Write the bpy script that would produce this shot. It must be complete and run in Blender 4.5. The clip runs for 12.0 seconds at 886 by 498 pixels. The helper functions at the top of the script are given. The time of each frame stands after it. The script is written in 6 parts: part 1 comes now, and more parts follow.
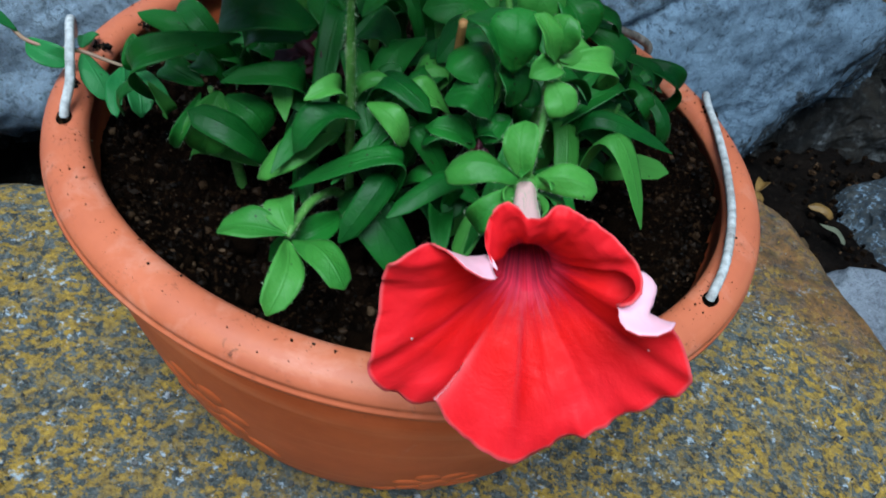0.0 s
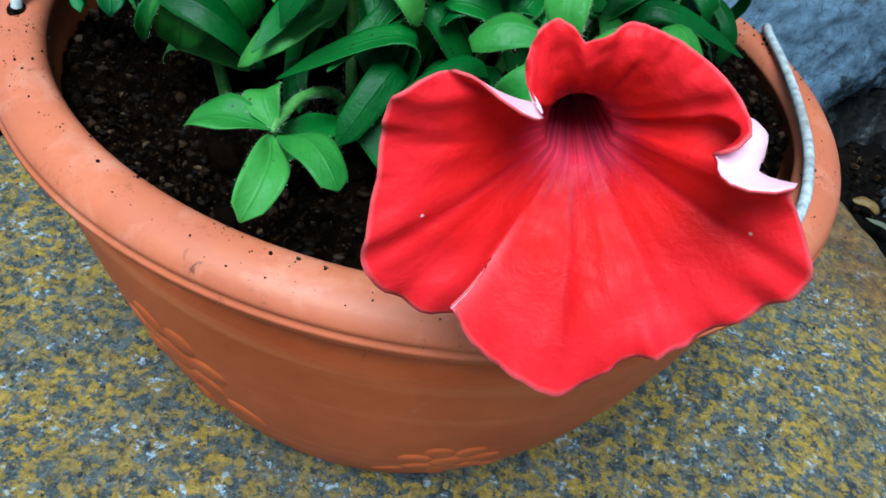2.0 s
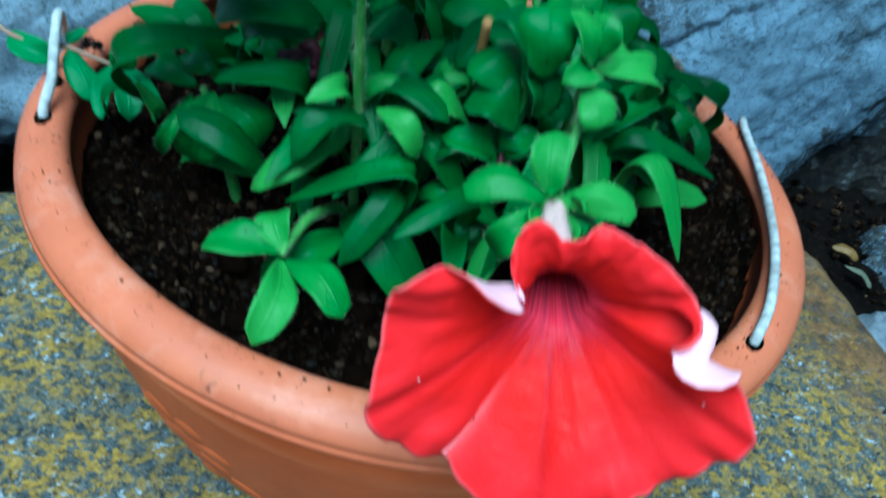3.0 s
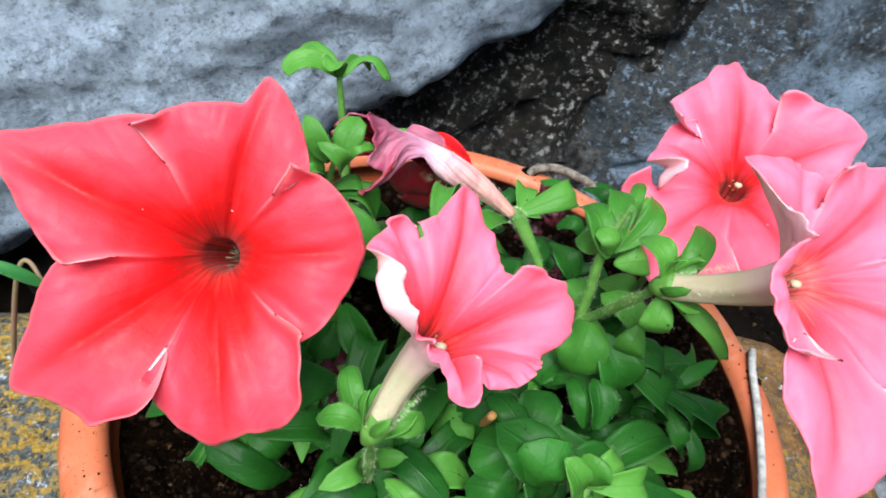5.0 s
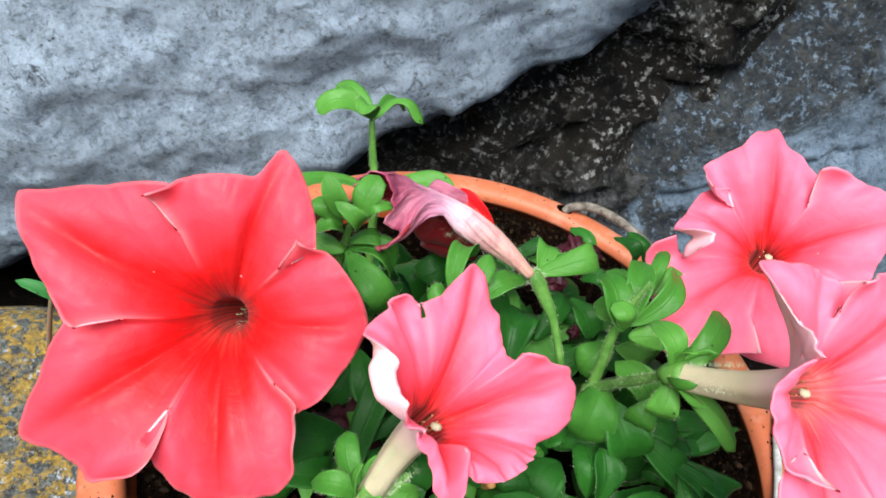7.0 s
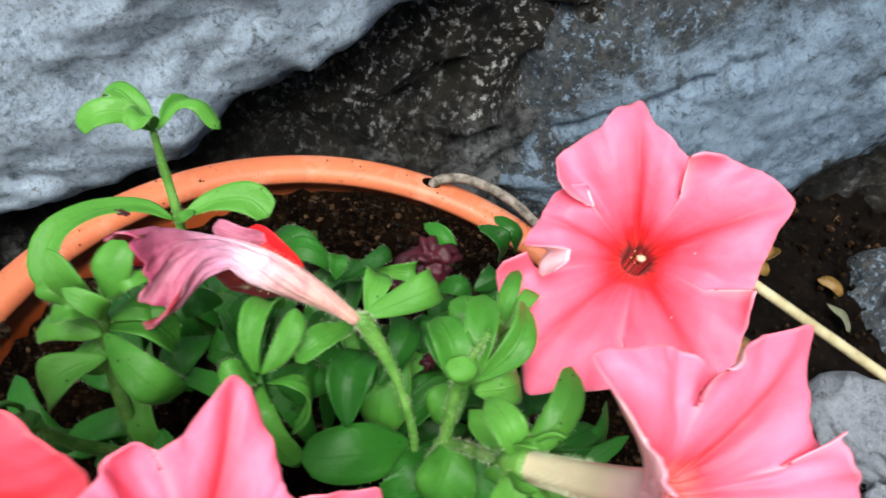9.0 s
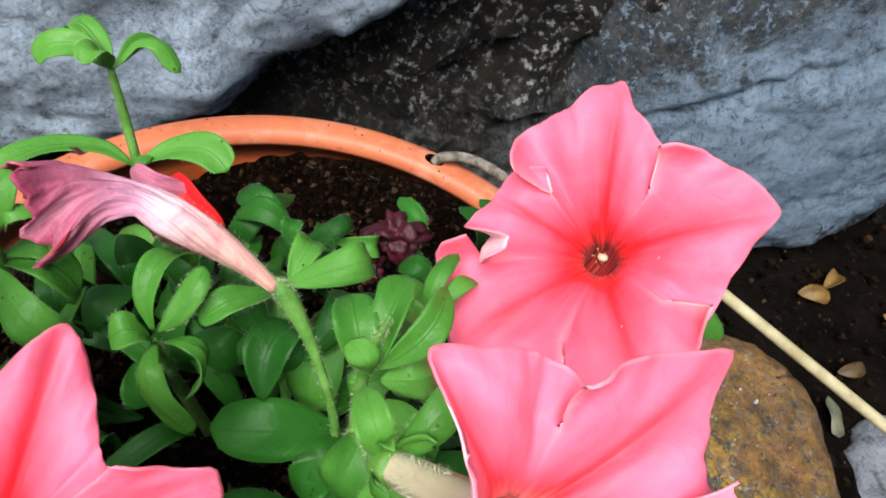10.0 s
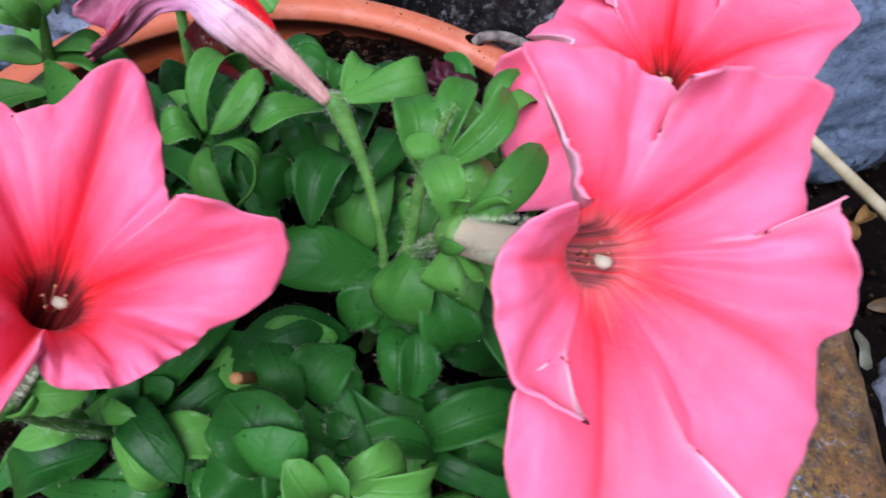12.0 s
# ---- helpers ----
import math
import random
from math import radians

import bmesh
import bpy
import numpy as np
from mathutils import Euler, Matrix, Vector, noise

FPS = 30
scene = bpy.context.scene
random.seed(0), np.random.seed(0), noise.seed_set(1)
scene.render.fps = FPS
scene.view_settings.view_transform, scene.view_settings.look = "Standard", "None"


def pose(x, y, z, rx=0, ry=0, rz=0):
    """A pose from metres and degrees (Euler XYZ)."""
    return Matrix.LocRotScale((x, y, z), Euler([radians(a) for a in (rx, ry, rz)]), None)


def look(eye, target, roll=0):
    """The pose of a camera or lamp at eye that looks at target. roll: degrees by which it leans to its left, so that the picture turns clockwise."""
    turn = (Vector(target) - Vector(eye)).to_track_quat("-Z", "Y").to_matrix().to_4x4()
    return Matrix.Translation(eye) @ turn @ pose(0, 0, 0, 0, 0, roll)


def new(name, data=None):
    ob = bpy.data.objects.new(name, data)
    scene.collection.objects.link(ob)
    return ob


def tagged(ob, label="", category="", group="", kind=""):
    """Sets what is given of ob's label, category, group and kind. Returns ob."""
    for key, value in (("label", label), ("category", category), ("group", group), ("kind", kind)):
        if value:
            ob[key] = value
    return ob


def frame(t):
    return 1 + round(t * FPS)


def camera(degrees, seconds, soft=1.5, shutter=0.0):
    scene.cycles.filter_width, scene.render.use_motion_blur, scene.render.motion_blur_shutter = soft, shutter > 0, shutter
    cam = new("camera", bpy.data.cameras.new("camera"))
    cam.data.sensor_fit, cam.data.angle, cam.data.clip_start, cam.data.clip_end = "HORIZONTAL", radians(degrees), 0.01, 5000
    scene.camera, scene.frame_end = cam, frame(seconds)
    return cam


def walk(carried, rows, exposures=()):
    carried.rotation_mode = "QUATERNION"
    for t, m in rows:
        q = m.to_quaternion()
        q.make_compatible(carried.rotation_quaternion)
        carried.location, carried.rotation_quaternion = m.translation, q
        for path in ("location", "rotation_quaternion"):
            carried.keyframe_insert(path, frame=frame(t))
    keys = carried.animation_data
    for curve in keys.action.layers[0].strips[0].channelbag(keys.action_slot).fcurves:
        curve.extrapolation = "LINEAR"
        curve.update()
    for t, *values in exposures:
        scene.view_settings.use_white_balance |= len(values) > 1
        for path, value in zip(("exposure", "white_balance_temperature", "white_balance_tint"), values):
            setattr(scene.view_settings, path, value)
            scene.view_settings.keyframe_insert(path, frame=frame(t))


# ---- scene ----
cam = camera(60.04, 12.0, soft=1.7, shutter=0.4)
walk(cam, [
    (0, pose(0.0058, -0.2466, 0.2910, 46.11, -10.02, 6.41)),
    (0.5, pose(0.0138, -0.2470, 0.2769, 46.58, -10.11, 7.14)),
    (1, pose(0.0072, -0.2356, 0.2642, 48.42, -9.93, 7.83)),
    (1.5, pose(0.0085, -0.2324, 0.2467, 47.36, -9.44, 7.33)),
    (2, pose(0.0120, -0.2333, 0.2425, 47.41, -9.97, 7.93)),
    (2.5, pose(0.0124, -0.2325, 0.2419, 47.87, -10.20, 8.82)),
    (3, pose(0.0052, -0.2289, 0.2726, 48.05, -11.12, 8.10)),
    (3.3, pose(-0.0097, -0.2201, 0.3102, 47.74, -10.99, 6.91)),
    (3.5, pose(-0.0196, -0.2059, 0.3331, 46.19, -12.21, 5.62)),
    (3.7, pose(-0.0209, -0.1944, 0.3522, 47.00, -13.39, 3.92)),
    (5.3, pose(-0.0179, -0.1530, 0.3665, 40.32, -11.33, 15.05)),
    (5.5, pose(-0.0128, -0.1503, 0.3680, 40.04, -11.05, 16.22)),
    (6, pose(-0.0107, -0.1522, 0.3738, 40.50, -10.53, 17.73)),
    (6.5, pose(-0.0104, -0.1470, 0.3795, 40.48, -10.36, 18.45)),
    (6.7, pose(-0.0132, -0.1463, 0.3805, 40.26, -10.81, 18.53)),
    (8.3, pose(-0.0209, -0.1017, 0.3719, 35.99, -12.38, 8.55)),
    (8.4, pose(-0.0227, -0.0999, 0.3722, 36.61, -12.37, 6.88)),
    (8.5, pose(-0.0238, -0.0960, 0.3736, 36.22, -12.17, 7.06)),
    (9, pose(0.0032, -0.0814, 0.3716, 34.28, -11.36, 10.17)),
    (9.5, pose(0.0256, -0.0718, 0.3718, 32.88, -10.59, 16.77)),
    (10, pose(0.0366, -0.0657, 0.3623, 31.88, -9.87, 18.95)),
    (10.5, pose(0.0401, -0.0648, 0.3594, 31.70, -10.03, 19.92)),
    (11, pose(0.0443, -0.0797, 0.3486, 29.99, -10.27, 20.17)),
    (11.2, pose(0.0451, -0.0842, 0.3437, 29.53, -9.80, 19.21)),
    (11.5, pose(0.0470, -0.0880, 0.3443, 29.02, -10.58, 19.70)),
    (12, pose(0.0399, -0.0931, 0.3386, 29.70, -9.66, 20.27)),
], exposures=[(0.0, 0.37, 5150, -2), (1.5, 0.60, 4850, -8), (2.6, 0.63, 4550, -10), (3.0, 0.66, 4200, -22), (3.4, 0.96, 4450, -18), (3.7, 1.06, 5200, -6), (6.0, 0.84, 6250, 8), (9.0, 1.02, 6500, 6), (10.0, 0.84, 6500, 9), (10.5, 0.53, 6450, 8), (11.0, 0.32, 5950, 12), (11.5, 0.46, 5500, 24), (12.0, 0.46, 5500, 27)])

# ---- light ----
world = bpy.data.worlds.new("overcast_sky")
scene.world = world
world.use_nodes = True
wn = world.node_tree
sky = wn.nodes.new("ShaderNodeTexSky")
sky.sky_type = "NISHITA"
sky.sun_disc = False
sky.sun_elevation = radians(65)
sky.sun_rotation = radians(200)
sky.air_density, sky.dust_density = 1.0, 3.0
wn.links.new(sky.outputs[0], wn.nodes["Background"].inputs[0])
wn.nodes["Background"].inputs[1].default_value = 0.05
sun = new("sun", bpy.data.lights.new("sun", "SUN"))
sun.data.energy, sun.data.angle, sun.data.color = 3.9, radians(40), (1.0, 0.98, 0.96)
sun.matrix_world = look((-0.20, -0.85, 1.90), (0, 0, 0))


# ---- materials ----
class Nodes:
    """A small writer of node materials."""

    def __init__(self, name):
        self.m = bpy.data.materials.new(name)
        self.m.use_nodes = True
        self.t = self.m.node_tree
        self.b = self.t.nodes["Principled BSDF"]
        self.out = self.t.nodes["Material Output"]
        self.co = self.t.nodes.new("ShaderNodeTexCoord")

    def node(self, kind, **kw):
        n = self.t.nodes.new("ShaderNode" + kind)
        for k, v in kw.items():
            setattr(n, k, v)
        return n

    def link(self, a, b):
        self.t.links.new(a, b)

    def put(self, n, key, v):
        if hasattr(v, "is_output"):
            self.link(v, n.inputs[key])
        else:
            n.inputs[key].default_value = v

    def noise(self, scale, detail=6, rough=0.6, warp=0.0, src="Object"):
        n = self.node("TexNoise")
        self.link(self.co.outputs[src], n.inputs["Vector"])
        for k, v in (("Scale", scale), ("Detail", detail), ("Roughness", rough), ("Distortion", warp)):
            n.inputs[k].default_value = v
        return n.outputs[0]

    def cells(self, scale, feature="F1", out="Distance", src="Object"):
        n = self.node("TexVoronoi", feature=feature)
        self.link(self.co.outputs[src], n.inputs["Vector"])
        n.inputs["Scale"].default_value = scale
        return n.outputs[out]

    def ramp(self, src, *stops):
        n = self.node("ValToRGB")
        e = n.color_ramp.elements
        while len(e) < len(stops):
            e.new(0.5)
        for el, (p, c) in zip(e, stops):
            el.position = p
            el.color = (*c, 1) if hasattr(c, "__len__") else (c, c, c, 1)
        self.link(src, n.inputs[0])
        return n.outputs[0]

    def mix(self, f, a, b, mode="MIX"):
        n = self.node("Mix", data_type="RGBA", blend_type=mode)
        for k, v in ((0, f), (6, a), (7, b)):
            if hasattr(v, "is_output"):
                self.link(v, n.inputs[k])
            else:
                n.inputs[k].default_value = (*v, 1) if hasattr(v, "__len__") else v
        return n.outputs[2]

    def math(self, op, a, b=0.0):
        n = self.node("Math", operation=op)
        self.put(n, 0, a)
        self.put(n, 1, b)
        return n.outputs[0]

    def attr(self, name):
        return self.node("Attribute", attribute_name=name).outputs["Fac"]

    def random(self):
        return self.node("ObjectInfo").outputs["Random"]

    def bump(self, height, strength, dist, prev=None):
        n = self.node("Bump")
        n.inputs["Strength"].default_value, n.inputs["Distance"].default_value = strength, dist
        self.link(height, n.inputs["Height"])
        if prev is not None:
            self.link(prev, n.inputs["Normal"])
        return n.outputs[0]

    def done(self, color, rough=0.6, normal=None, thin=0.0, spec=0.5, fuzz=0.0):
        self.put(self.b, "Base Color", (*color, 1) if isinstance(color, tuple) else color)
        self.put(self.b, "Roughness", rough)
        self.b.inputs["Specular IOR Level"].default_value = spec
        self.b.inputs["Sheen Weight"].default_value = fuzz
        self.b.inputs["Sheen Roughness"].default_value = 0.45
        if normal is not None:
            self.link(normal, self.b.inputs["Normal"])
        if thin:
            tr = self.node("BsdfTranslucent")
            self.put(tr, "Color", (*color, 1) if isinstance(color, tuple) else color)
            if normal is not None:
                self.link(normal, tr.inputs["Normal"])
            mx = self.node("MixShader")
            mx.inputs[0].default_value = thin
            self.link(self.b.outputs[0], mx.inputs[1])
            self.link(tr.outputs[0], mx.inputs[2])
            self.link(mx.outputs[0], self.out.inputs[0])
        return self.m


def petal_material(name, edge, body, vein, throat, thin=0.25, pale=0.14, spread=0.58, fuzz=0.05, gloss=0.20):
    """Petal: dark streaked throat, saturated star along the ribs, paler towards the margin."""
    k = Nodes(name)
    along, rib = k.attr("along"), k.attr("rib")
    comb = k.node("Mapping")
    comb.inputs["Scale"].default_value = (60.0, 3.0, 1.0)
    k.link(k.co.outputs["UV"], comb.inputs["Vector"])
    hair = k.node("TexNoise")
    k.link(comb.outputs[0], hair.inputs["Vector"])
    hair.inputs["Scale"].default_value, hair.inputs["Detail"].default_value, hair.inputs["Roughness"].default_value = 1.0, 4.0, 0.55
    frayed = k.math("ADD", along, k.math("MULTIPLY", k.math("SUBTRACT", hair.outputs[0], 0.5), 0.26))
    comb2 = k.node("Mapping")
    comb2.inputs["Scale"].default_value = (46.0, 1.2, 1.0)
    k.link(k.co.outputs["UV"], comb2.inputs["Vector"])
    nerve = k.node("TexNoise")
    k.link(comb2.outputs[0], nerve.inputs["Vector"])
    nerve.inputs["Scale"].default_value, nerve.inputs["Detail"].default_value = 1.0, 3.0
    # the throat is lined lengthwise, dark nerves on paler ground
    lined = k.mix(k.ramp(nerve.outputs[0], (0.40, 0.0), (0.50, 0.55), (0.60, 1.0)), tuple(0.38 * q for q in throat), tuple(0.55 * q + 0.45 * w for q, w in zip(throat, body)))
    base = k.mix(k.ramp(frayed, (0.27, 0.0), (0.40, 1.0)), lined, k.mix(k.ramp(frayed, (0.34, 0.0), (0.52, 1.0)), vein, body))
    # the margin and the fields between the ribs are paler
    wander = k.math("MULTIPLY", k.math("SUBTRACT", k.noise(95, 3, 0.5, 0.4), 0.5), 0.30)
    reach = k.math("ADD", k.math("ADD", along, k.math("MULTIPLY", k.ramp(rib, (0.0, 0.0), (0.25, 0.6), (0.9, 1.0)), 0.20)), wander)
    base = k.mix(k.ramp(reach, (spread, 0.0), (spread + 0.46, 1.0)), base, edge)
    blush = k.math("MULTIPLY", k.ramp(k.noise(70, 5, 0.6, 0.6), (0.42, 0.0), (0.62, 1.0)), k.ramp(along, (0.42, 0.0), (0.6, 0.42)))
    base = k.mix(blush, base, tuple(0.45 * q + 0.55 * w for q, w in zip(edge, body)))
    line = k.math("MULTIPLY", k.ramp(rib, (0.0, 1.0), (0.03, 0.65), (0.08, 0.2), (0.26, 0.0)),
                  k.ramp(along, (0.25, 1.0), (0.7, 0.8), (0.98, 0.2)))
    base = k.mix(k.math("MULTIPLY", line, 0.75), base, vein)
    there = k.ramp(along, (0.34, 0.0), (0.55, 1.0))
    base = k.mix(k.math("MULTIPLY", k.math("MULTIPLY", k.ramp(hair.outputs[0], (0.52, 0.0), (0.70, 1.0)), there), 0.08), base, tuple((1 - pale) * q + pale for q in edge))
    base = k.mix(k.math("MULTIPLY", k.math("MULTIPLY", k.ramp(hair.outputs[0], (0.32, 1.0), (0.48, 0.0)), there), 0.10), base, body)
    base = k.mix(k.math("MULTIPLY", k.math("MULTIPLY", k.attr("lip"), k.ramp(along, (0.50, 0.0), (0.80, 1.0))), 0.5), base, tuple(0.55 * q + 0.40 for q in edge))
    base = k.mix(k.ramp(along, (0.975, 0.0), (0.998, 0.20)), base, tuple(0.5 * q + 0.42 for q in edge))
    # tiny glints on the petal, painted as white spots in the colour
    glint = k.math("MULTIPLY", k.ramp(k.cells(190), (0.03, 1.0), (0.075, 0.0)), k.ramp(k.noise(75, 2), (0.60, 0.0), (0.63, 1.0)))
    base = k.mix(k.math("MULTIPLY", glint, 0.8), base, (0.95, 0.80, 0.80))
    h = k.bump(hair.outputs[0], 0.20, 0.0006)
    h = k.bump(k.noise(120, 4, 0.55, 0.5), 0.32, 0.0018, h)
    h = k.bump(k.noise(1400, 2), 0.22, 0.0003, h)
    return k.done(base, k.ramp(k.noise(240, 2), (0.4, 0.46), (0.65, 0.64)), h, thin, gloss, fuzz)


def underside_material(name, light, tint, thin=0.12):
    k = Nodes(name)
    along, rib = k.attr("along"), k.attr("rib")
    base = k.mix(k.ramp(along, (0.18, 0.0), (0.31, 0.65), (0.40, 1.0)), light, tint)
    base = k.mix(k.math("MULTIPLY", k.ramp(rib, (0.0, 1.0), (0.35, 0.0)), 0.25), base, light)
    base = k.mix(k.math("MULTIPLY", k.ramp(k.noise(160, 5), (0.4, 0.0), (0.7, 1.0)), 0.3), base, light)
    return k.done(base, 0.6, k.bump(k.noise(300, 4), 0.3, 0.0008), thin, 0.25)


M_RED = petal_material("scarlet_petal", (0.71, 0.010, 0.018), (0.64, 0.003, 0.003), (0.40, 0.004, 0.014), (0.66, 0.050, 0.120), 0.10, 0.04, 0.72, 0.0, 0.12)
M_REDUNDER = underside_material("scarlet_petal_underside", (0.74, 0.46, 0.42), (0.92, 0.52, 0.60))
M_BRIGHT = petal_material("red_petal", (0.80, 0.062, 0.100), (0.86, 0.009, 0.010), (0.48, 0.002, 0.004), (0.40, 0.065, 0.045), 0.14, 0.08, 0.66)
M_CORAL = petal_material("coral_petal", (0.95, 0.165, 0.275), (0.92, 0.054, 0.092), (0.80, 0.012, 0.020), (0.34, 0.052, 0.028), 0.14, 0.16, 0.50)
M_CORALPALE = petal_material("pale_throated_coral_petal", (0.95, 0.175, 0.290), (0.92, 0.060, 0.102), (0.84, 0.020, 0.032), (0.80, 0.30, 0.26), 0.14, 0.16, 0.48)
M_CORALUNDER = underside_material("coral_petal_underside", (0.46, 0.40, 0.26), (0.96, 0.55, 0.62))
M_DRYIN = petal_material("withered_petal_inside", (0.26, 0.010, 0.018), (0.18, 0.006, 0.010), (0.07, 0.002, 0.005), (0.08, 0.01, 0.01), 0.1)


M_TIP = petal_material("red_petal_tip", (0.70, 0.010, 0.016), (0.66, 0.006, 0.010), (0.5, 0.004, 0.006), (0.5, 0.004, 0.006), 0.1)


def dry_outside():
    k = Nodes("withered_petal_outside")
    along, rib = k.attr("along"), k.attr("rib")
    # the pale stop at 0.46 paints a highlight across the trumpet's middle
    base = k.ramp(along, (0.0, (0.60, 0.32, 0.24)), (0.28, (0.68, 0.38, 0.34)), (0.46, (0.80, 0.56, 0.62)), (0.62, (0.56, 0.26, 0.38)), (0.80, (0.46, 0.135, 0.215)), (1.0, (0.36, 0.055, 0.115)))
    stretch = k.node("Mapping")
    stretch.inputs["Scale"].default_value = (20.0, 2.6, 1.0)
    k.link(k.co.outputs["UV"], stretch.inputs["Vector"])
    streak = k.node("TexNoise")
    k.link(stretch.outputs[0], streak.inputs["Vector"])
    for key, v in (("Scale", 1.0), ("Detail", 6.0), ("Roughness", 0.65), ("Distortion", 0.6)):
        streak.inputs[key].default_value = v
    base = k.mix(k.math("MULTIPLY", k.ramp(streak.outputs[0], (0.50, 0.0), (0.66, 1.0)), 0.22), base, (0.82, 0.62, 0.66))
    base = k.mix(k.math("MULTIPLY", k.ramp(streak.outputs[0], (0.34, 1.0), (0.48, 0.0)), 0.26), base, (0.26, 0.06, 0.12))
    base = k.mix(k.math("MULTIPLY", k.ramp(k.noise(90, 5, 0.6, 1.0), (0.52, 0.0), (0.70, 1.0)), 0.55), base, (0.30, 0.06, 0.11))
    h = k.bump(streak.outputs[0], 0.6, 0.0010)
    return k.done(base, 0.6, k.bump(k.noise(260, 5), 0.5, 0.0012, h), 0.06, 0.3)


M_DRYOUT = dry_outside()


def leaf_material(name, dark, light):
    k = Nodes(name)
    u = k.node("SeparateXYZ")
    k.link(k.co.outputs["UV"], u.inputs[0])
    side = k.math("ABSOLUTE", k.math("SUBTRACT", u.outputs[0], 0.5))
    base = k.mix(k.random(), dark, light)
    base = k.mix(k.math("MULTIPLY", k.ramp(k.noise(75, 4, 0.55, 0.4), (0.38, 0.0), (0.68, 1.0)), 0.5), base, light)
    rib = k.ramp(side, (0.0, 1.0), (0.02, 0.6), (0.05, 0.0))
    base = k.mix(k.math("MULTIPLY", rib, 0.03), base, tuple(0.45 * q for q in dark))
    edge = k.ramp(side, (0.44, 0.0), (0.50, 1.0))
    base = k.mix(k.math("MULTIPLY", edge, 0.15), base, tuple(min(1, 1.6 * q + 0.02) for q in light))
    speck = k.ramp(k.cells(330), (0.08, 1.0), (0.15, 0.0))
    keep = k.ramp(k.noise(90, 2), (0.53, 0.0), (0.57, 1.0))
    base = k.mix(k.math("MULTIPLY", k.math("MULTIPLY", speck, keep), 0.9), base, (0.012, 0.010, 0.006))
    h = k.bump(rib, 0.32, -0.0005)
    lateral = k.math("SINE", k.math("MULTIPLY", k.math("SUBTRACT", u.outputs[1], k.math("MULTIPLY", side, 0.55)), 38.0))
    vein = k.ramp(lateral, (0.80, 0.0), (0.97, 1.0))
    base = k.mix(k.math("MULTIPLY", vein, 0.06), base, tuple(0.5 * q for q in dark))
    h = k.bump(vein, 0.14, -0.0003, h)
    h = k.bump(k.noise(150, 3), 0.35, 0.0014, h)
    h = k.bump(k.noise(1100, 3), 0.35, 0.0003, h)
    return k.done(base, k.ramp(k.noise(60, 3), (0.35, 0.40), (0.65, 0.58)), h, 0.08, 0.22, 0.0)


# the older leaves' green also holds the shade low in the bush
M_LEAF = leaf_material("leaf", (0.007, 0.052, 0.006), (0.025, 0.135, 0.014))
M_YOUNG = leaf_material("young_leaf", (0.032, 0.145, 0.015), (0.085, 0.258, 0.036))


M_WEEDLEAF = leaf_material("weed_leaf", (0.020, 0.13, 0.028), (0.050, 0.20, 0.050))


def stem_material(name, a, b):
    k = Nodes(name)
    base = k.mix(k.ramp(k.noise(140, 4), (0.35, 0.0), (0.65, 1.0)), a, b)
    return k.done(base, 0.55, k.bump(k.noise(900, 3), 0.4, 0.0004), 0.0, 0.3)


M_STEM = stem_material("hairy_green_stem", (0.055, 0.17, 0.022), (0.13, 0.29, 0.055))
M_WEEDSTEM = stem_material("pinkish_stem", (0.20, 0.18, 0.09), (0.34, 0.16, 0.13))
M_HAIR = stem_material("plant_hair", (0.34, 0.44, 0.24), (0.50, 0.54, 0.37))
M_STRAW = stem_material("dry_straw", (0.30, 0.26, 0.14), (0.47, 0.42, 0.26))
M_TWIG = stem_material("dry_twig", (0.36, 0.17, 0.05), (0.52, 0.28, 0.10))
M_STIGMA = stem_material("sticky_stigma", (0.30, 0.29, 0.18), (0.48, 0.46, 0.32))
M_STAMEN = stem_material("stamen", (0.28, 0.10, 0.05), (0.42, 0.20, 0.10))
M_WITHER = stem_material("withered_purple_petal", (0.018, 0.002, 0.005), (0.060, 0.005, 0.012))
M_BROWNLEAF = stem_material("fallen_yellow_leaf", (0.07, 0.037, 0.008), (0.16, 0.090, 0.020))
M_DARKLEAF = stem_material("fallen_brown_leaf", (0.035, 0.022, 0.010), (0.085, 0.052, 0.018))
M_PALELEAF = stem_material("fallen_grey_leaf", (0.06, 0.065, 0.04), (0.12, 0.125, 0.08))


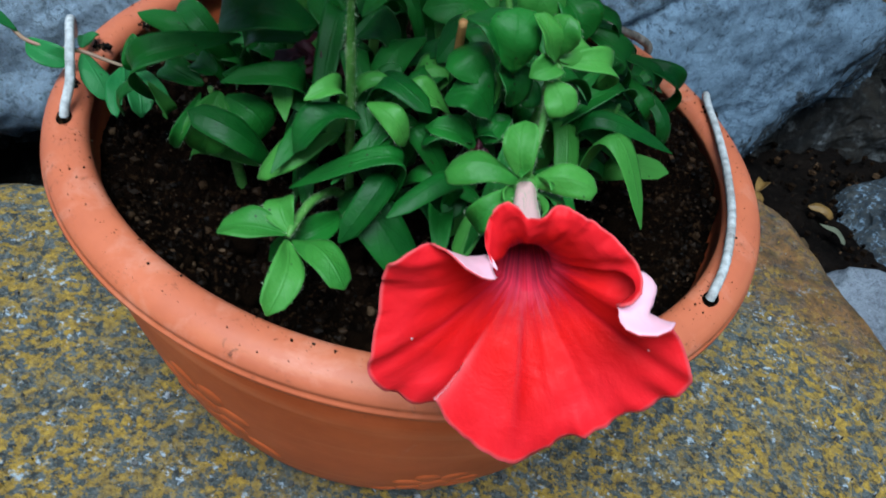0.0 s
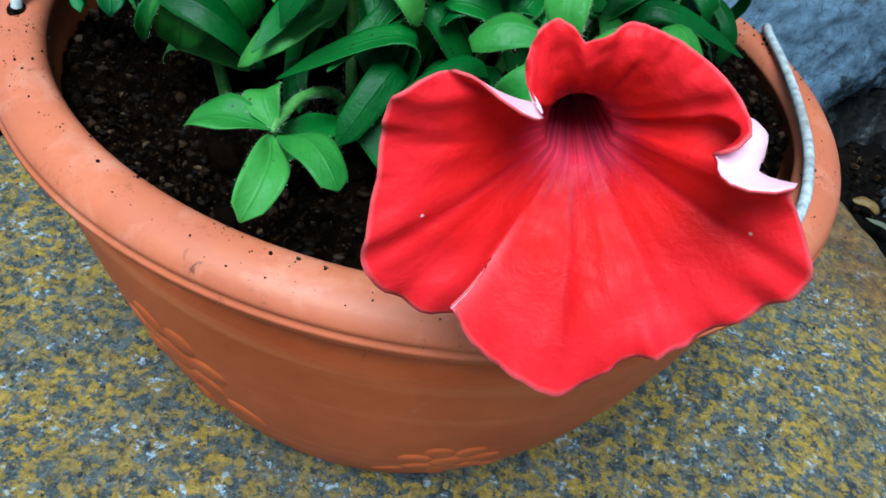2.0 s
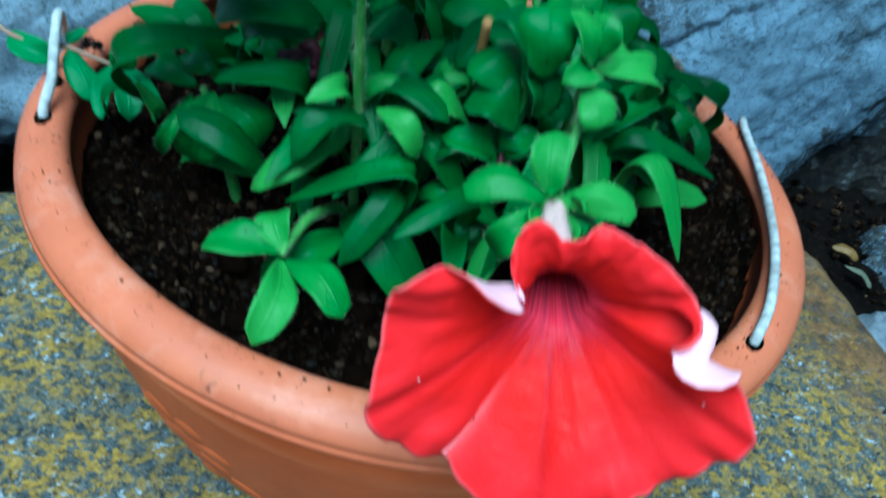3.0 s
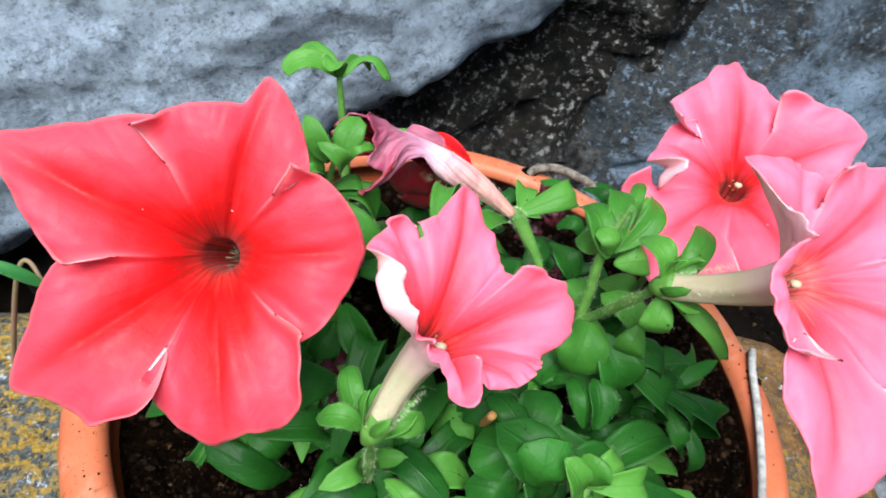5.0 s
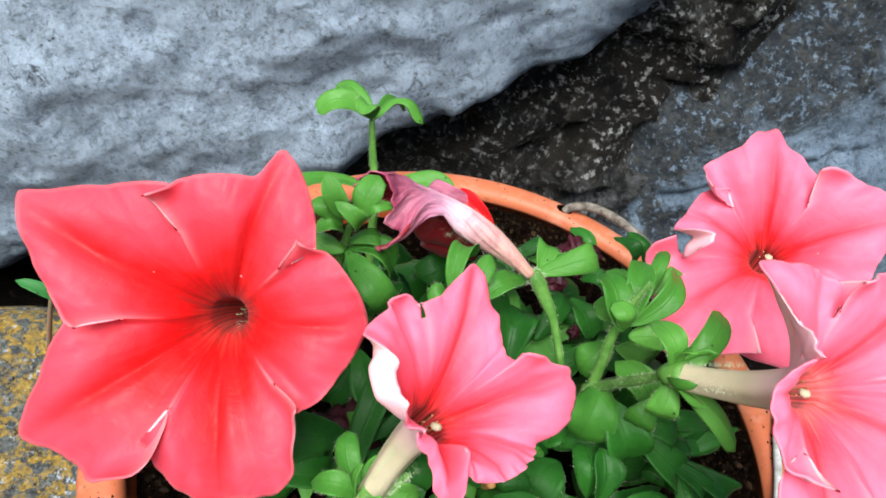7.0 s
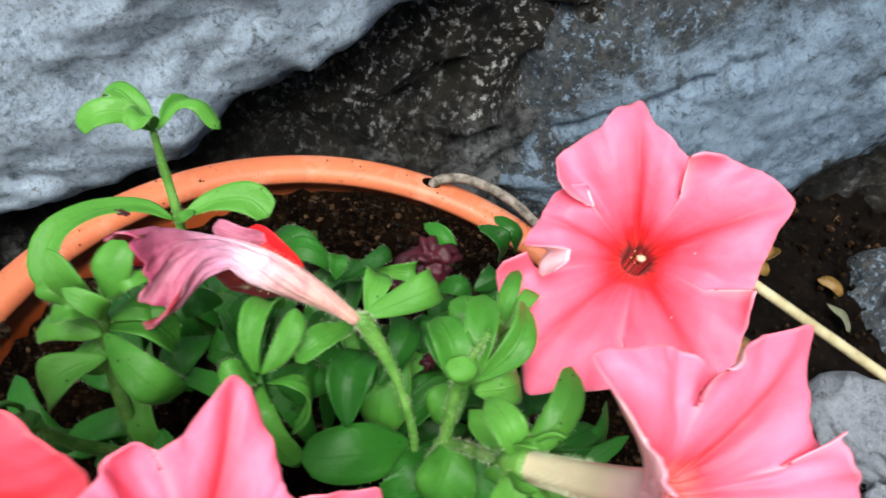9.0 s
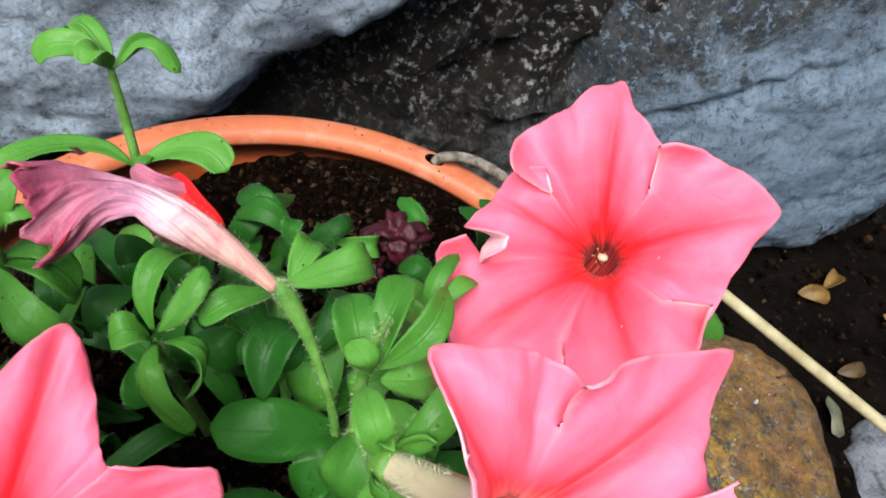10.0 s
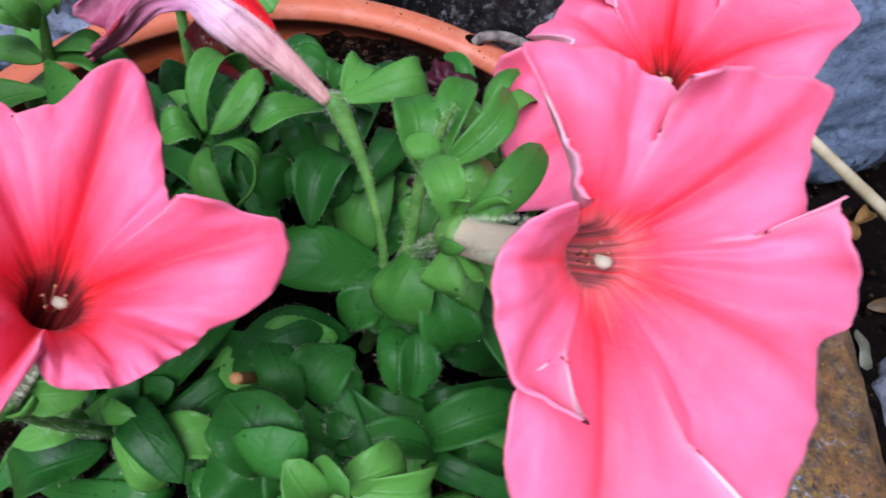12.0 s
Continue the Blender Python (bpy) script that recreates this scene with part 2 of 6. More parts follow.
def terracotta():
    k = Nodes("terracotta_plastic")
    base = k.mix(k.ramp(k.noise(22, 7, 0.68), (0.36, 0.0), (0.64, 1.0)), (0.38, 0.066, 0.011), (0.52, 0.108, 0.026))
    dust = k.ramp(k.noise(55, 8, 0.7, 0.4), (0.52, 0.0), (0.72, 1.0))
    high = k.node("SeparateXYZ")
    k.link(k.co.outputs["Object"], high.inputs[0])
    # the rim is painted paler: real dust plus the light that falls on it
    lit_rim_dust = k.ramp(high.outputs[2], (0.116, 0.04), (0.126, 1.0))
    base = k.mix(k.math("MULTIPLY", k.math("ADD", k.math("MULTIPLY", dust, 0.60), 0.30), lit_rim_dust), base, (0.58, 0.24, 0.15))
    dirt = k.math("MULTIPLY", k.ramp(k.noise(210, 7, 0.78, 0.6), (0.58, 0.0), (0.66, 1.0)), k.ramp(k.noise(26, 5, 0.65), (0.48, 0.0), (0.60, 1.0)))
    up = k.node("SeparateXYZ")
    k.link(k.co.outputs["Object"], up.inputs[0])
    top = k.ramp(up.outputs[2], (0.095, 0.0), (0.115, 1.0))
    base = k.mix(k.math("MULTIPLY", k.math("MULTIPLY", dirt, top), 0.8), base, (0.035, 0.022, 0.014))
    scuff = k.ramp(k.noise(8, 8, 0.7, 2.0), (0.60, 0.0), (0.66, 1.0))
    base = k.mix(k.math("MULTIPLY", scuff, 0.30), base, (0.66, 0.40, 0.30))
    flat = k.node("Mapping")
    flat.inputs["Scale"].default_value = (6.0, 6.0, 160.0)
    k.link(k.co.outputs["Object"], flat.inputs["Vector"])
    ring = k.node("TexNoise")
    k.link(flat.outputs[0], ring.inputs["Vector"])
    ring.inputs["Scale"].default_value, ring.inputs["Detail"].default_value = 1.0, 4.0
    base = k.mix(k.math("MULTIPLY", k.ramp(ring.outputs[0], (0.55, 0.0), (0.68, 1.0)), 0.30), base, (0.62, 0.22, 0.09))
    h = k.bump(k.noise(30, 3), 0.15, 0.002)
    return k.done(base, 0.5, k.bump(k.noise(900, 4), 0.2, 0.0003, h), 0.0, 0.35)


M_POT = terracotta()


def soil():
    k = Nodes("potting_soil")
    base = k.mix(k.ramp(k.noise(60, 8, 0.7), (0.35, 0.0), (0.68, 1.0)), (0.0010, 0.0006, 0.0004), (0.0085, 0.0044, 0.0021))
    base = k.mix(k.ramp(k.noise(420, 4, 0.7), (0.55, 0.0), (0.66, 0.8)), base, (0.050, 0.026, 0.012))
    h = k.bump(k.noise(140, 8, 0.75), 1.0, 0.006)
    return k.done(base, 0.9, k.bump(k.noise(600, 6, 0.7), 0.9, 0.0018, h), 0.0, 0.02)


M_SOIL = soil()


def crumb():
    k = Nodes("soil_crumb")
    base = k.ramp(k.node("NewGeometry").outputs["Random Per Island"], (0.0, (0.0010, 0.0007, 0.0005)), (0.70, (0.009, 0.0050, 0.0025)), (0.93, (0.034, 0.0185, 0.009)), (1.0, (0.070, 0.042, 0.022)))
    return k.done(base, 0.55, k.bump(k.noise(900, 4), 0.6, 0.0006), 0.0, 0.06)


M_CRUMB = crumb()


def lichen_stone(name="lichen_covered_kerb"):
    k = Nodes(name)
    base = k.mix(k.ramp(k.noise(110, 8, 0.7), (0.38, 0.0), (0.62, 1.0)), (0.026, 0.031, 0.030), (0.105, 0.118, 0.112))
    base = k.mix(k.math("MULTIPLY", k.ramp(k.noise(620, 5, 0.7), (0.52, 0.0), (0.62, 1.0)), 0.6), base, (0.20, 0.215, 0.215))
    base = k.mix(k.math("MULTIPLY", k.ramp(k.noise(430, 5, 0.7, 0.3), (0.54, 0.0), (0.62, 1.0)), 0.8), base, (0.012, 0.013, 0.014))
    patch = k.ramp(k.noise(185, 8, 0.70, 0.2), (0.465, 0.0), (0.535, 1.0))
    wide = k.ramp(k.noise(24, 7, 0.72), (0.36, 0.40), (0.55, 1.0))
    tone = k.mix(k.ramp(k.noise(420, 5), (0.35, 0.0), (0.65, 1.0)), (0.19, 0.115, 0.014), (0.46, 0.295, 0.034))
    base = k.mix(k.math("MULTIPLY", k.math("MULTIPLY", patch, wide), 0.92), base, tone)
    chip = k.math("MULTIPLY", k.ramp(k.noise(300, 5, 0.7), (0.54, 0.0), (0.60, 1.0)), k.ramp(k.noise(70, 5, 0.65), (0.53, 0.0), (0.60, 1.0)))
    base = k.mix(k.math("MULTIPLY", chip, 0.85), base, (0.42, 0.50, 0.58))
    end = k.node("VectorMath", operation="DOT_PRODUCT")
    k.link(k.co.outputs["Object"], end.inputs[0])
    end.inputs[1].default_value = (0.6, 0.8, 0.0)
    far = k.math("ADD", end.outputs["Value"], k.math("MULTIPLY", k.math("SUBTRACT", k.noise(14, 7, 0.7), 0.5), 0.16))
    rust = k.math("MULTIPLY", k.ramp(far, (0.165, 0.0), (0.215, 1.0)), k.ramp(k.noise(55, 7, 0.7, 1.0), (0.34, 0.45), (0.56, 1.0)))
    tint = k.mix(k.ramp(k.noise(60, 7, 0.72, 0.6), (0.38, 0.0), (0.62, 1.0)), (0.036, 0.021, 0.011), (0.23, 0.110, 0.032))
    base = k.mix(k.math("MULTIPLY", rust, 0.90), base, tint)
    dark = k.ramp(k.noise(260, 6, 0.7, 0.5), (0.57, 0.0), (0.63, 1.0))
    base = k.mix(k.math("MULTIPLY", dark, 0.8), base, (0.022, 0.021, 0.02))
    h = k.bump(k.noise(160, 9, 0.72), 0.8, 0.0035)
    h = k.bump(k.noise(700, 5, 0.7), 0.6, 0.0010, h)
    return k.done(base, 0.8, h, 0.0, 0.3)


M_KERB = lichen_stone()


def grit():
    k = Nodes("kerb_grit")
    r = k.node("NewGeometry").outputs["Random Per Island"]
    base = k.ramp(r, (0.0, (0.02, 0.02, 0.02)), (0.45, (0.10, 0.095, 0.088)), (0.7, (0.32, 0.21, 0.03)), (0.9, (0.20, 0.20, 0.19)), (1.0, (0.40, 0.42, 0.45)))
    return k.done(base, 0.75, k.bump(k.noise(700, 4), 0.5, 0.0006), 0.0, 0.3)


M_GRIT = grit()


def rock(name, light, mid, dark, stain, moss=0.0, climb=()):
    """Weathered rock: cloudy crust, dark pits and stains, moss creeping over the margin as far as moss metres, less of it below the heights climb."""
    k = Nodes(name)
    base = k.mix(k.ramp(k.noise(9, 7, 0.66, 0.6), (0.36, 0.0), (0.64, 1.0)), mid, light)
    cloud = k.ramp(k.noise(55, 9, 0.76, 1.2), (0.46, 0.0), (0.56, 1.0))
    base = k.mix(k.math("MULTIPLY", cloud, 0.85), base, light)
    base = k.mix(k.math("MULTIPLY", k.ramp(k.noise(70, 9, 0.78, 1.0), (0.51, 0.0), (0.60, 1.0)), 0.8), base, tuple(0.62 * c for c in mid))
    vein = k.ramp(k.noise(75, 8, 0.7, 2.2), (0.485, 0.0), (0.50, 1.0), (0.515, 0.0))
    base = k.mix(k.math("MULTIPLY", vein, 0.55), base, tuple(0.30 * c for c in mid))
    spot = k.math("MULTIPLY", k.ramp(k.noise(120, 8, 0.74, 0.6), (0.565, 0.0), (0.61, 1.0)), k.ramp(k.noise(10, 3), (0.40, 0.15), (0.60, 1.0)))
    base = k.mix(k.math("MULTIPLY", spot, 0.85), base, dark)
    crust = k.ramp(k.noise(260, 6, 0.75, 0.8), (0.46, 0.0), (0.58, 1.0))
    base = k.mix(k.math("MULTIPLY", crust, 0.50), base, light)
    pit = k.ramp(k.noise(330, 6, 0.75, 0.4), (0.57, 0.0), (0.63, 1.0))
    base = k.mix(k.math("MULTIPLY", pit, 0.65), base, tuple(0.35 * c for c in mid))
    wide = k.ramp(k.noise(4.5, 7, 0.66, 0.8), (0.55, 0.0), (0.68, 1.0))
    base = k.mix(k.math("MULTIPLY", wide, stain), base, dark)
    if moss:
        reach = k.math("ADD", k.attr("margin"), k.math("MULTIPLY", k.math("SUBTRACT", k.noise(17, 8, 0.72, 0.7), 0.5), 2.4 * moss))
        wide = k.math("ADD", moss, 0.0)
        if climb:
            high = k.node("SeparateXYZ")
            k.link(k.co.outputs["Object"], high.inputs[0])
            rise = k.node("MapRange")
            k.link(high.outputs[2], rise.inputs[0])
            for n, v in enumerate((*climb, 0.2 * moss, moss)):
                rise.inputs[n + 1].default_value = v
            wide = rise.outputs[0]
        cover = k.ramp(k.math("DIVIDE", reach, wide), (0.45, 1.0), (1.0, 0.0))
        grow = k.mix(k.ramp(k.noise(150, 7, 0.75, 0.6), (0.45, 0.0), (0.64, 1.0)), (0.008, 0.007, 0.005), (0.075, 0.066, 0.046))
        grow = k.mix(k.math("MULTIPLY", k.ramp(k.noise(190, 6, 0.75), (0.54, 0.0), (0.63, 1.0)), 0.85), grow, light)
        base = k.mix(k.math("MULTIPLY", cover, 0.86), base, grow)
    h = k.bump(k.noise(40, 9, 0.74), 1.0, 0.008)
    h = k.bump(k.noise(150, 9, 0.76), 1.0, 0.004, h)
    return k.done(base, 0.8, h, 0.0, 0.2)


M_ROCK = rock("pale_grey_rock", (0.60, 0.735, 0.88), (0.29, 0.375, 0.48), (0.030, 0.037, 0.042), 0.30, 0.022)
M_ROCK2 = rock("blue_grey_rock", (0.265, 0.360, 0.465), (0.135, 0.190, 0.262), (0.018, 0.020, 0.022), 0.45, 0.18, (-0.03, 0.13))


def mossy():
    k = Nodes("dark_mossy_rock")
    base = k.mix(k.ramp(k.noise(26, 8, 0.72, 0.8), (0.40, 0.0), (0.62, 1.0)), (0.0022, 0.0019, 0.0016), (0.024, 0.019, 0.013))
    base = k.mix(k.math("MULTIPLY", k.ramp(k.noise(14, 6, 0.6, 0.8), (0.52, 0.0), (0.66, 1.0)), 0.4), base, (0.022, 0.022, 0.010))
    crust = k.math("MULTIPLY", k.ramp(k.noise(9, 7, 0.70, 0.9), (0.54, 0.0), (0.66, 0.8)), k.ramp(k.noise(85, 8, 0.75, 0.8), (0.42, 0.05), (0.58, 1.0)))
    run = k.node("VectorMath", operation="DOT_PRODUCT")
    k.link(k.co.outputs["Object"], run.inputs[0])
    run.inputs[1].default_value = (0.92, 0.39, -0.9)
    near = k.math("ADD", run.outputs["Value"], k.math("MULTIPLY", k.math("SUBTRACT", k.noise(20, 8, 0.74, 0.6), 0.5), 0.26))
    crust = k.math("MAXIMUM", crust, k.math("MULTIPLY", k.ramp(near, (0.130, 0.0), (0.185, 0.95), (0.30, 0.95), (0.36, 0.0)), k.ramp(k.noise(110, 8, 0.76, 0.8), (0.38, 0.15), (0.56, 1.0))))
    base = k.mix(k.math("MULTIPLY", crust, 0.85), base, (0.26, 0.27, 0.275))
    blotch = k.math("MULTIPLY", k.ramp(k.noise(75, 7, 0.72), (0.54, 0.0), (0.62, 1.0)), k.ramp(k.noise(13, 6, 0.7), (0.48, 0.05), (0.62, 1.0)))
    base = k.mix(k.math("MULTIPLY", blotch, 0.65), base, (0.20, 0.20, 0.195))
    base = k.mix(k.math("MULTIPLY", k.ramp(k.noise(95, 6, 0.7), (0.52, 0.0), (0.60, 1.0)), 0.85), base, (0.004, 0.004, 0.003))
    dot = k.math("MULTIPLY", k.ramp(k.noise(210, 5, 0.70), (0.54, 0.0), (0.61, 1.0)), k.ramp(k.noise(26, 6, 0.75), (0.41, 0.08), (0.56, 1.0)))
    # dry fades the pale flecks low down, painting shade at the wall's foot
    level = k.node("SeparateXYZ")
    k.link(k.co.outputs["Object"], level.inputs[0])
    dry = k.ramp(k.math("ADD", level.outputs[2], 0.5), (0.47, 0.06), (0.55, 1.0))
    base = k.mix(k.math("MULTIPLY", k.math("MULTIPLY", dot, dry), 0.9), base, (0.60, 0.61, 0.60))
    h = k.bump(k.noise(34, 10, 0.74), 1.0, 0.018)
    return k.done(base, 0.75, k.bump(k.noise(160, 8, 0.76), 1.0, 0.006, h), 0.0, 0.25)


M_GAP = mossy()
M_BROWNROCK = rock("pale_stone", (0.34, 0.37, 0.42), (0.20, 0.22, 0.26), (0.05, 0.05, 0.055), 0.5)


def wet_ground():
    k = Nodes("dark_wet_ground")
    base = k.mix(k.ramp(k.noise(25, 8, 0.7), (0.35, 0.0), (0.68, 1.0)), (0.0016, 0.0011, 0.0008), (0.011, 0.0072, 0.0050))
    base = k.mix(k.ramp(k.noise(150, 6, 0.7), (0.58, 0.0), (0.66, 0.7)), base, (0.032, 0.025, 0.018))
    return k.done(base, k.ramp(k.noise(12, 4), (0.4, 0.6), (0.65, 0.9)), k.bump(k.noise(70, 9, 0.78), 1.0, 0.012), 0.0, 0.06)


M_GROUND = wet_ground()


def cord(name, dark, light, stain):
    k = Nodes(name)
    base = k.mix(k.ramp(k.noise(300, 5), (0.3, 0.0), (0.65, 1.0)), dark, light)
    base = k.mix(k.math("MULTIPLY", k.ramp(k.noise(40, 4), (0.5, 0.0), (0.7, 1.0)), stain), base, (0.16, 0.13, 0.10))
    return k.done(base, 0.9, k.bump(k.noise(1500, 3), 0.5, 0.0004), 0.0, 0.1)


M_CORD = cord("cotton_cord", (0.24, 0.24, 0.23), (0.58, 0.58, 0.56), 0.5)
M_GREYCORD = cord("greyed_cotton_cord", (0.05, 0.042, 0.034), (0.27, 0.24, 0.20), 0.7)


# ---- builders ----
def mesh_of(name, verts, faces, mats, mat_of=None, smooth=True):
    me = bpy.data.meshes.new(name)
    me.from_pydata([tuple(v) for v in verts], [], faces)
    for m in mats:
        me.materials.append(m)
    if mat_of is not None:
        me.polygons.foreach_set("material_index", np.array(mat_of, dtype=np.int32))
    me.polygons.foreach_set("use_smooth", np.full(len(me.polygons), smooth))
    me.update()
    return me


def part(name, me, parent=None, label=""):
    ob = new(name, me)
    ob.parent = parent
    return tagged(ob, label)


def thing(name, label, category, group="", at=(0, 0, 0)):
    ob = new(name)
    ob.empty_display_size = 0.02
    ob.location = at
    return tagged(ob, label, category, group)


def unit(v):
    v = np.array(v, dtype=float)
    return v / max(np.linalg.norm(v), 1e-9)


def fbm(p, octaves=5, rough=0.55, lac=2.1):
    a, s, q = 1.0, 0.0, Vector(p)
    for _ in range(octaves):
        s += a * noise.noise(q)
        a *= rough
        q = q * lac + Vector((3.1, 1.7, 5.3))
    return s


def smooth_path(points, n):
    """Catmull-Rom through the points, n samples."""
    p = np.array(points, dtype=float)
    p = np.vstack([2 * p[0] - p[1], p, 2 * p[-1] - p[-2]])
    out = []
    for t in np.linspace(0, len(p) - 3 - 1e-6, n):
        i = int(t)
        f = t - i
        a, b, c, d = p[i:i + 4]
        out.append(0.5 * (2 * b + (c - a) * f + (2 * a - 5 * b + 4 * c - d) * f * f + (3 * b - a - 3 * c + d) * f ** 3))
    return np.array(out)


def tube_mesh(name, points, radii, mat, sides=8, samples=24, twist=0.0, lobes=0.0):
    path = smooth_path(points, samples)
    rad = np.interp(np.linspace(0, 1, samples), np.linspace(0, 1, len(radii)), radii)
    verts, faces = [], []
    ref = np.array([0.31, 0.2, 0.93])
    for i, c in enumerate(path):
        tan = unit(path[min(i + 1, samples - 1)] - path[max(i - 1, 0)])
        e1 = unit(ref - tan * (ref @ tan))
        e2 = np.cross(tan, e1)
        ref = e1
        for k in range(sides):
            a = 2 * math.pi * k / sides
            r = rad[i] * (1 + lobes * math.cos(3 * (a + twist * i)))
            verts.append(c + r * (math.cos(a) * e1 + math.sin(a) * e2))
    for i in range(samples - 1):
        for k in range(sides):
            a, b = i * sides + k, i * sides + (k + 1) % sides
            faces.append((a, b, b + sides, a + sides))
    faces.append(tuple(range(sides - 1, -1, -1)))
    faces.append(tuple((samples - 1) * sides + k for k in range(sides)))
    return mesh_of(name, verts, faces, [mat]), path, rad


def hairs_mesh(path, rad, count, length, rng, mat=None):
    verts, faces = [], []
    for _ in range(count):
        i = rng.randrange(1, len(path) - 1)
        c = path[i] + (path[i + 1] - path[i]) * rng.random()
        tan = unit(path[i + 1] - path[i])
        d = np.array([rng.gauss(0, 1) for _ in range(3)])
        d = unit(d - tan * (d @ tan))
        side = np.cross(tan, d) * 0.000042
        base = c + d * rad[i] * 0.9
        tip = base + (d + tan * rng.uniform(-0.4, 0.4)) * length * rng.uniform(0.5, 1.1)
        j = len(verts)
        verts += [base + side, base - side, base + tan * 0.00005, tip]
        faces += [(j, j + 1, j + 3), (j + 1, j + 2, j + 3), (j + 2, j, j + 3)]
    return mesh_of("hairs", verts, faces, [mat or M_HAIR], smooth=False)


def stone_mesh(name, size, seed, mats, subdiv=3, rough=0.25, flat=1.0):
    bm = bmesh.new()
    bmesh.ops.create_icosphere(bm, subdivisions=subdiv, radius=1.0)
    for v in bm.verts:
        p = v.co.copy()
        k = 1 + rough * fbm(p * 1.3 + Vector((seed * 7.3, seed * 3.1, seed)), 4)
        q = Vector([math.copysign(abs(c) ** 0.75, c) for c in p]) * k
        v.co = Vector((q.x * size[0], q.y * size[1], q.z * size[2] * flat))
    me = bpy.data.meshes.new(name)
    bm.to_mesh(me)
    bm.free()
    for m in mats:
        me.materials.append(m)
    me.polygons.foreach_set("use_smooth", np.full(len(me.polygons), True))
    return me


# ---- ground, kerb, wall ----
WALL_O = np.array([0.0, 0.245, 0.0])
WALL_S = unit((0.92, 0.39, 0))
WALL_N = unit((0.39, -0.92, 0))
KERB_S = (0.946, 0.324)
LOW = -0.112


def ground():
    n = 60
    xs = np.sign(np.linspace(-1, 1, n)) * np.abs(np.linspace(-1, 1, n)) ** 4 * 40
    ys = xs + 0.28
    xs = xs + 0.36
    verts = [(x, y, LOW + (0.010 * fbm((x * 14, y * 14, 0.3), 4) if abs(x) < 3 and abs(y) < 3 else 0)) for y in ys for x in xs]
    faces = [(j * n + i, j * n + i + 1, (j + 1) * n + i + 1, (j + 1) * n + i) for j in range(n - 1) for i in range(n - 1)]
    return tagged(new("ground", mesh_of("ground", verts, faces, [M_GROUND])), "dark wet earth with scattered debris behind the kerb", "ground", kind="structure")


ground()


def kerb():
    """A stone slab whose back edge runs along the wall and whose end is rounded."""
    c, s = KERB_S
    ox, oy = 0.2370, 0.2085                       # the rounded corner at the end of the back edge
    L, D, R, TH = 1.6, 0.75, 0.050, 0.115
    nx, ny = 190, 110
    us = L * (np.linspace(0, 1, nx) ** 1.6)
    vs = D * (np.linspace(0, 1, ny) ** 1.35)
    verts, faces = [], []

    def place(u, v, z):
        # u along the kerb away from its end, v away from its back edge
        cu, cv = u, v
        if u < R and v < R:
            du, dv = R - u, R - v
            d = max(du, dv) / max(math.hypot(du, dv), 1e-9)
            cu, cv = R - du * d, R - dv * d
        x = ox - c * cu + s * cv
        y = oy - s * cu - c * cv
        w = 0.004 * fbm((x * 16, y * 16, 2.0), 4)
        return x + s * w * (v < 0.02), y - c * w * (v < 0.02), z

    for v in vs:
        for u in us:
            e = min(u, v)
            edge = -0.010 * max(0, 1 - e / 0.018) ** 2
            x, y, _ = place(u, v, 0)
            r2 = math.hypot(x, y)
            rel = (0.0016 * fbm((x * 60, y * 60, 0), 5, 0.65) + 0.0020 * fbm((x * 9, y * 9, 4), 3)) * min(1, max(0, (r2 - 0.085) / 0.02))
            verts.append((x, y, edge + min(rel, 0.003)))
    for j in range(ny - 1):
        for i in range(nx - 1):
            a = j * nx + i
            faces.append((a, a + nx, a + nx + 1, a + 1))
    # sides: back edge and end
    base = len(verts)
    rim = [j * nx for j in range(ny - 1, -1, -1)] + list(range(1, nx)) + [j * nx + nx - 1 for j in range(1, ny)] + [(ny - 1) * nx + i for i in range(nx - 2, -1, -1)]
    rows = 7
    for k in range(1, rows + 1):
        for i in rim:
            x, y, z = verts[i]
            w = 0.006 * fbm((x * 22, y * 22, k * 0.5), 4)
            verts.append((x + w, y + w, z - TH * 1.1 * k / rows))
    m = len(rim)
    for k in range(rows):
        for i in range(m - 1):
            a = rim[i] if k == 0 else base + (k - 1) * m + i
            b = rim[i + 1] if k == 0 else base + (k - 1) * m + i + 1
            faces.append((a, b, base + k * m + i + 1, base + k * m + i))
    ob = new("kerb", mesh_of("kerb", verts, faces, [M_KERB]))
    return tagged(ob, "weathered stone kerb slab covered in yellow lichen", "kerb", kind="structure")


kerb_ob = kerb()


def kerb_grit():
    rng = random.Random(5)
    verts, faces = [], []
    c, s = KERB_S
    n = 0
    while n < 2600:
        u, v = rng.uniform(0.02, 0.65), rng.uniform(0.02, 0.48)
        x, y = 0.2316 - c * u + s * v, 0.2013 - s * u - c * v
        if math.hypot(x, y) < 0.089:
            continue
        n += 1
        r = 0.0005 + 0.0013 * rng.random() ** 4
        j = len(verts)
        a0 = rng.random() * 6.3
        for k in range(5):
            a = a0 + k * 1.2566
            q = r * rng.uniform(0.7, 1.3)
            verts.append((x + q * math.cos(a), y + q * math.sin(a), -0.0012))
        for k in range(5):
            a = a0 + k * 1.2566 + 0.3
            q = r * rng.uniform(0.45, 0.8)
            verts.append((x + q * math.cos(a), y + q * math.sin(a), r * rng.uniform(0.5, 1.0) + 0.0006))
        for k in range(5):
            faces.append((j + k, j + (k + 1) % 5, j + 5 + (k + 1) % 5, j + 5 + k))
        faces.append(tuple(j + 5 + k for k in range(5)))
    ob = new("grit", mesh_of("grit", verts, faces, [M_GRIT], smooth=False))
    tagged(ob, "loose grit and lichen crumbs on the kerb", "grit", kind="stuff")


kerb_grit()


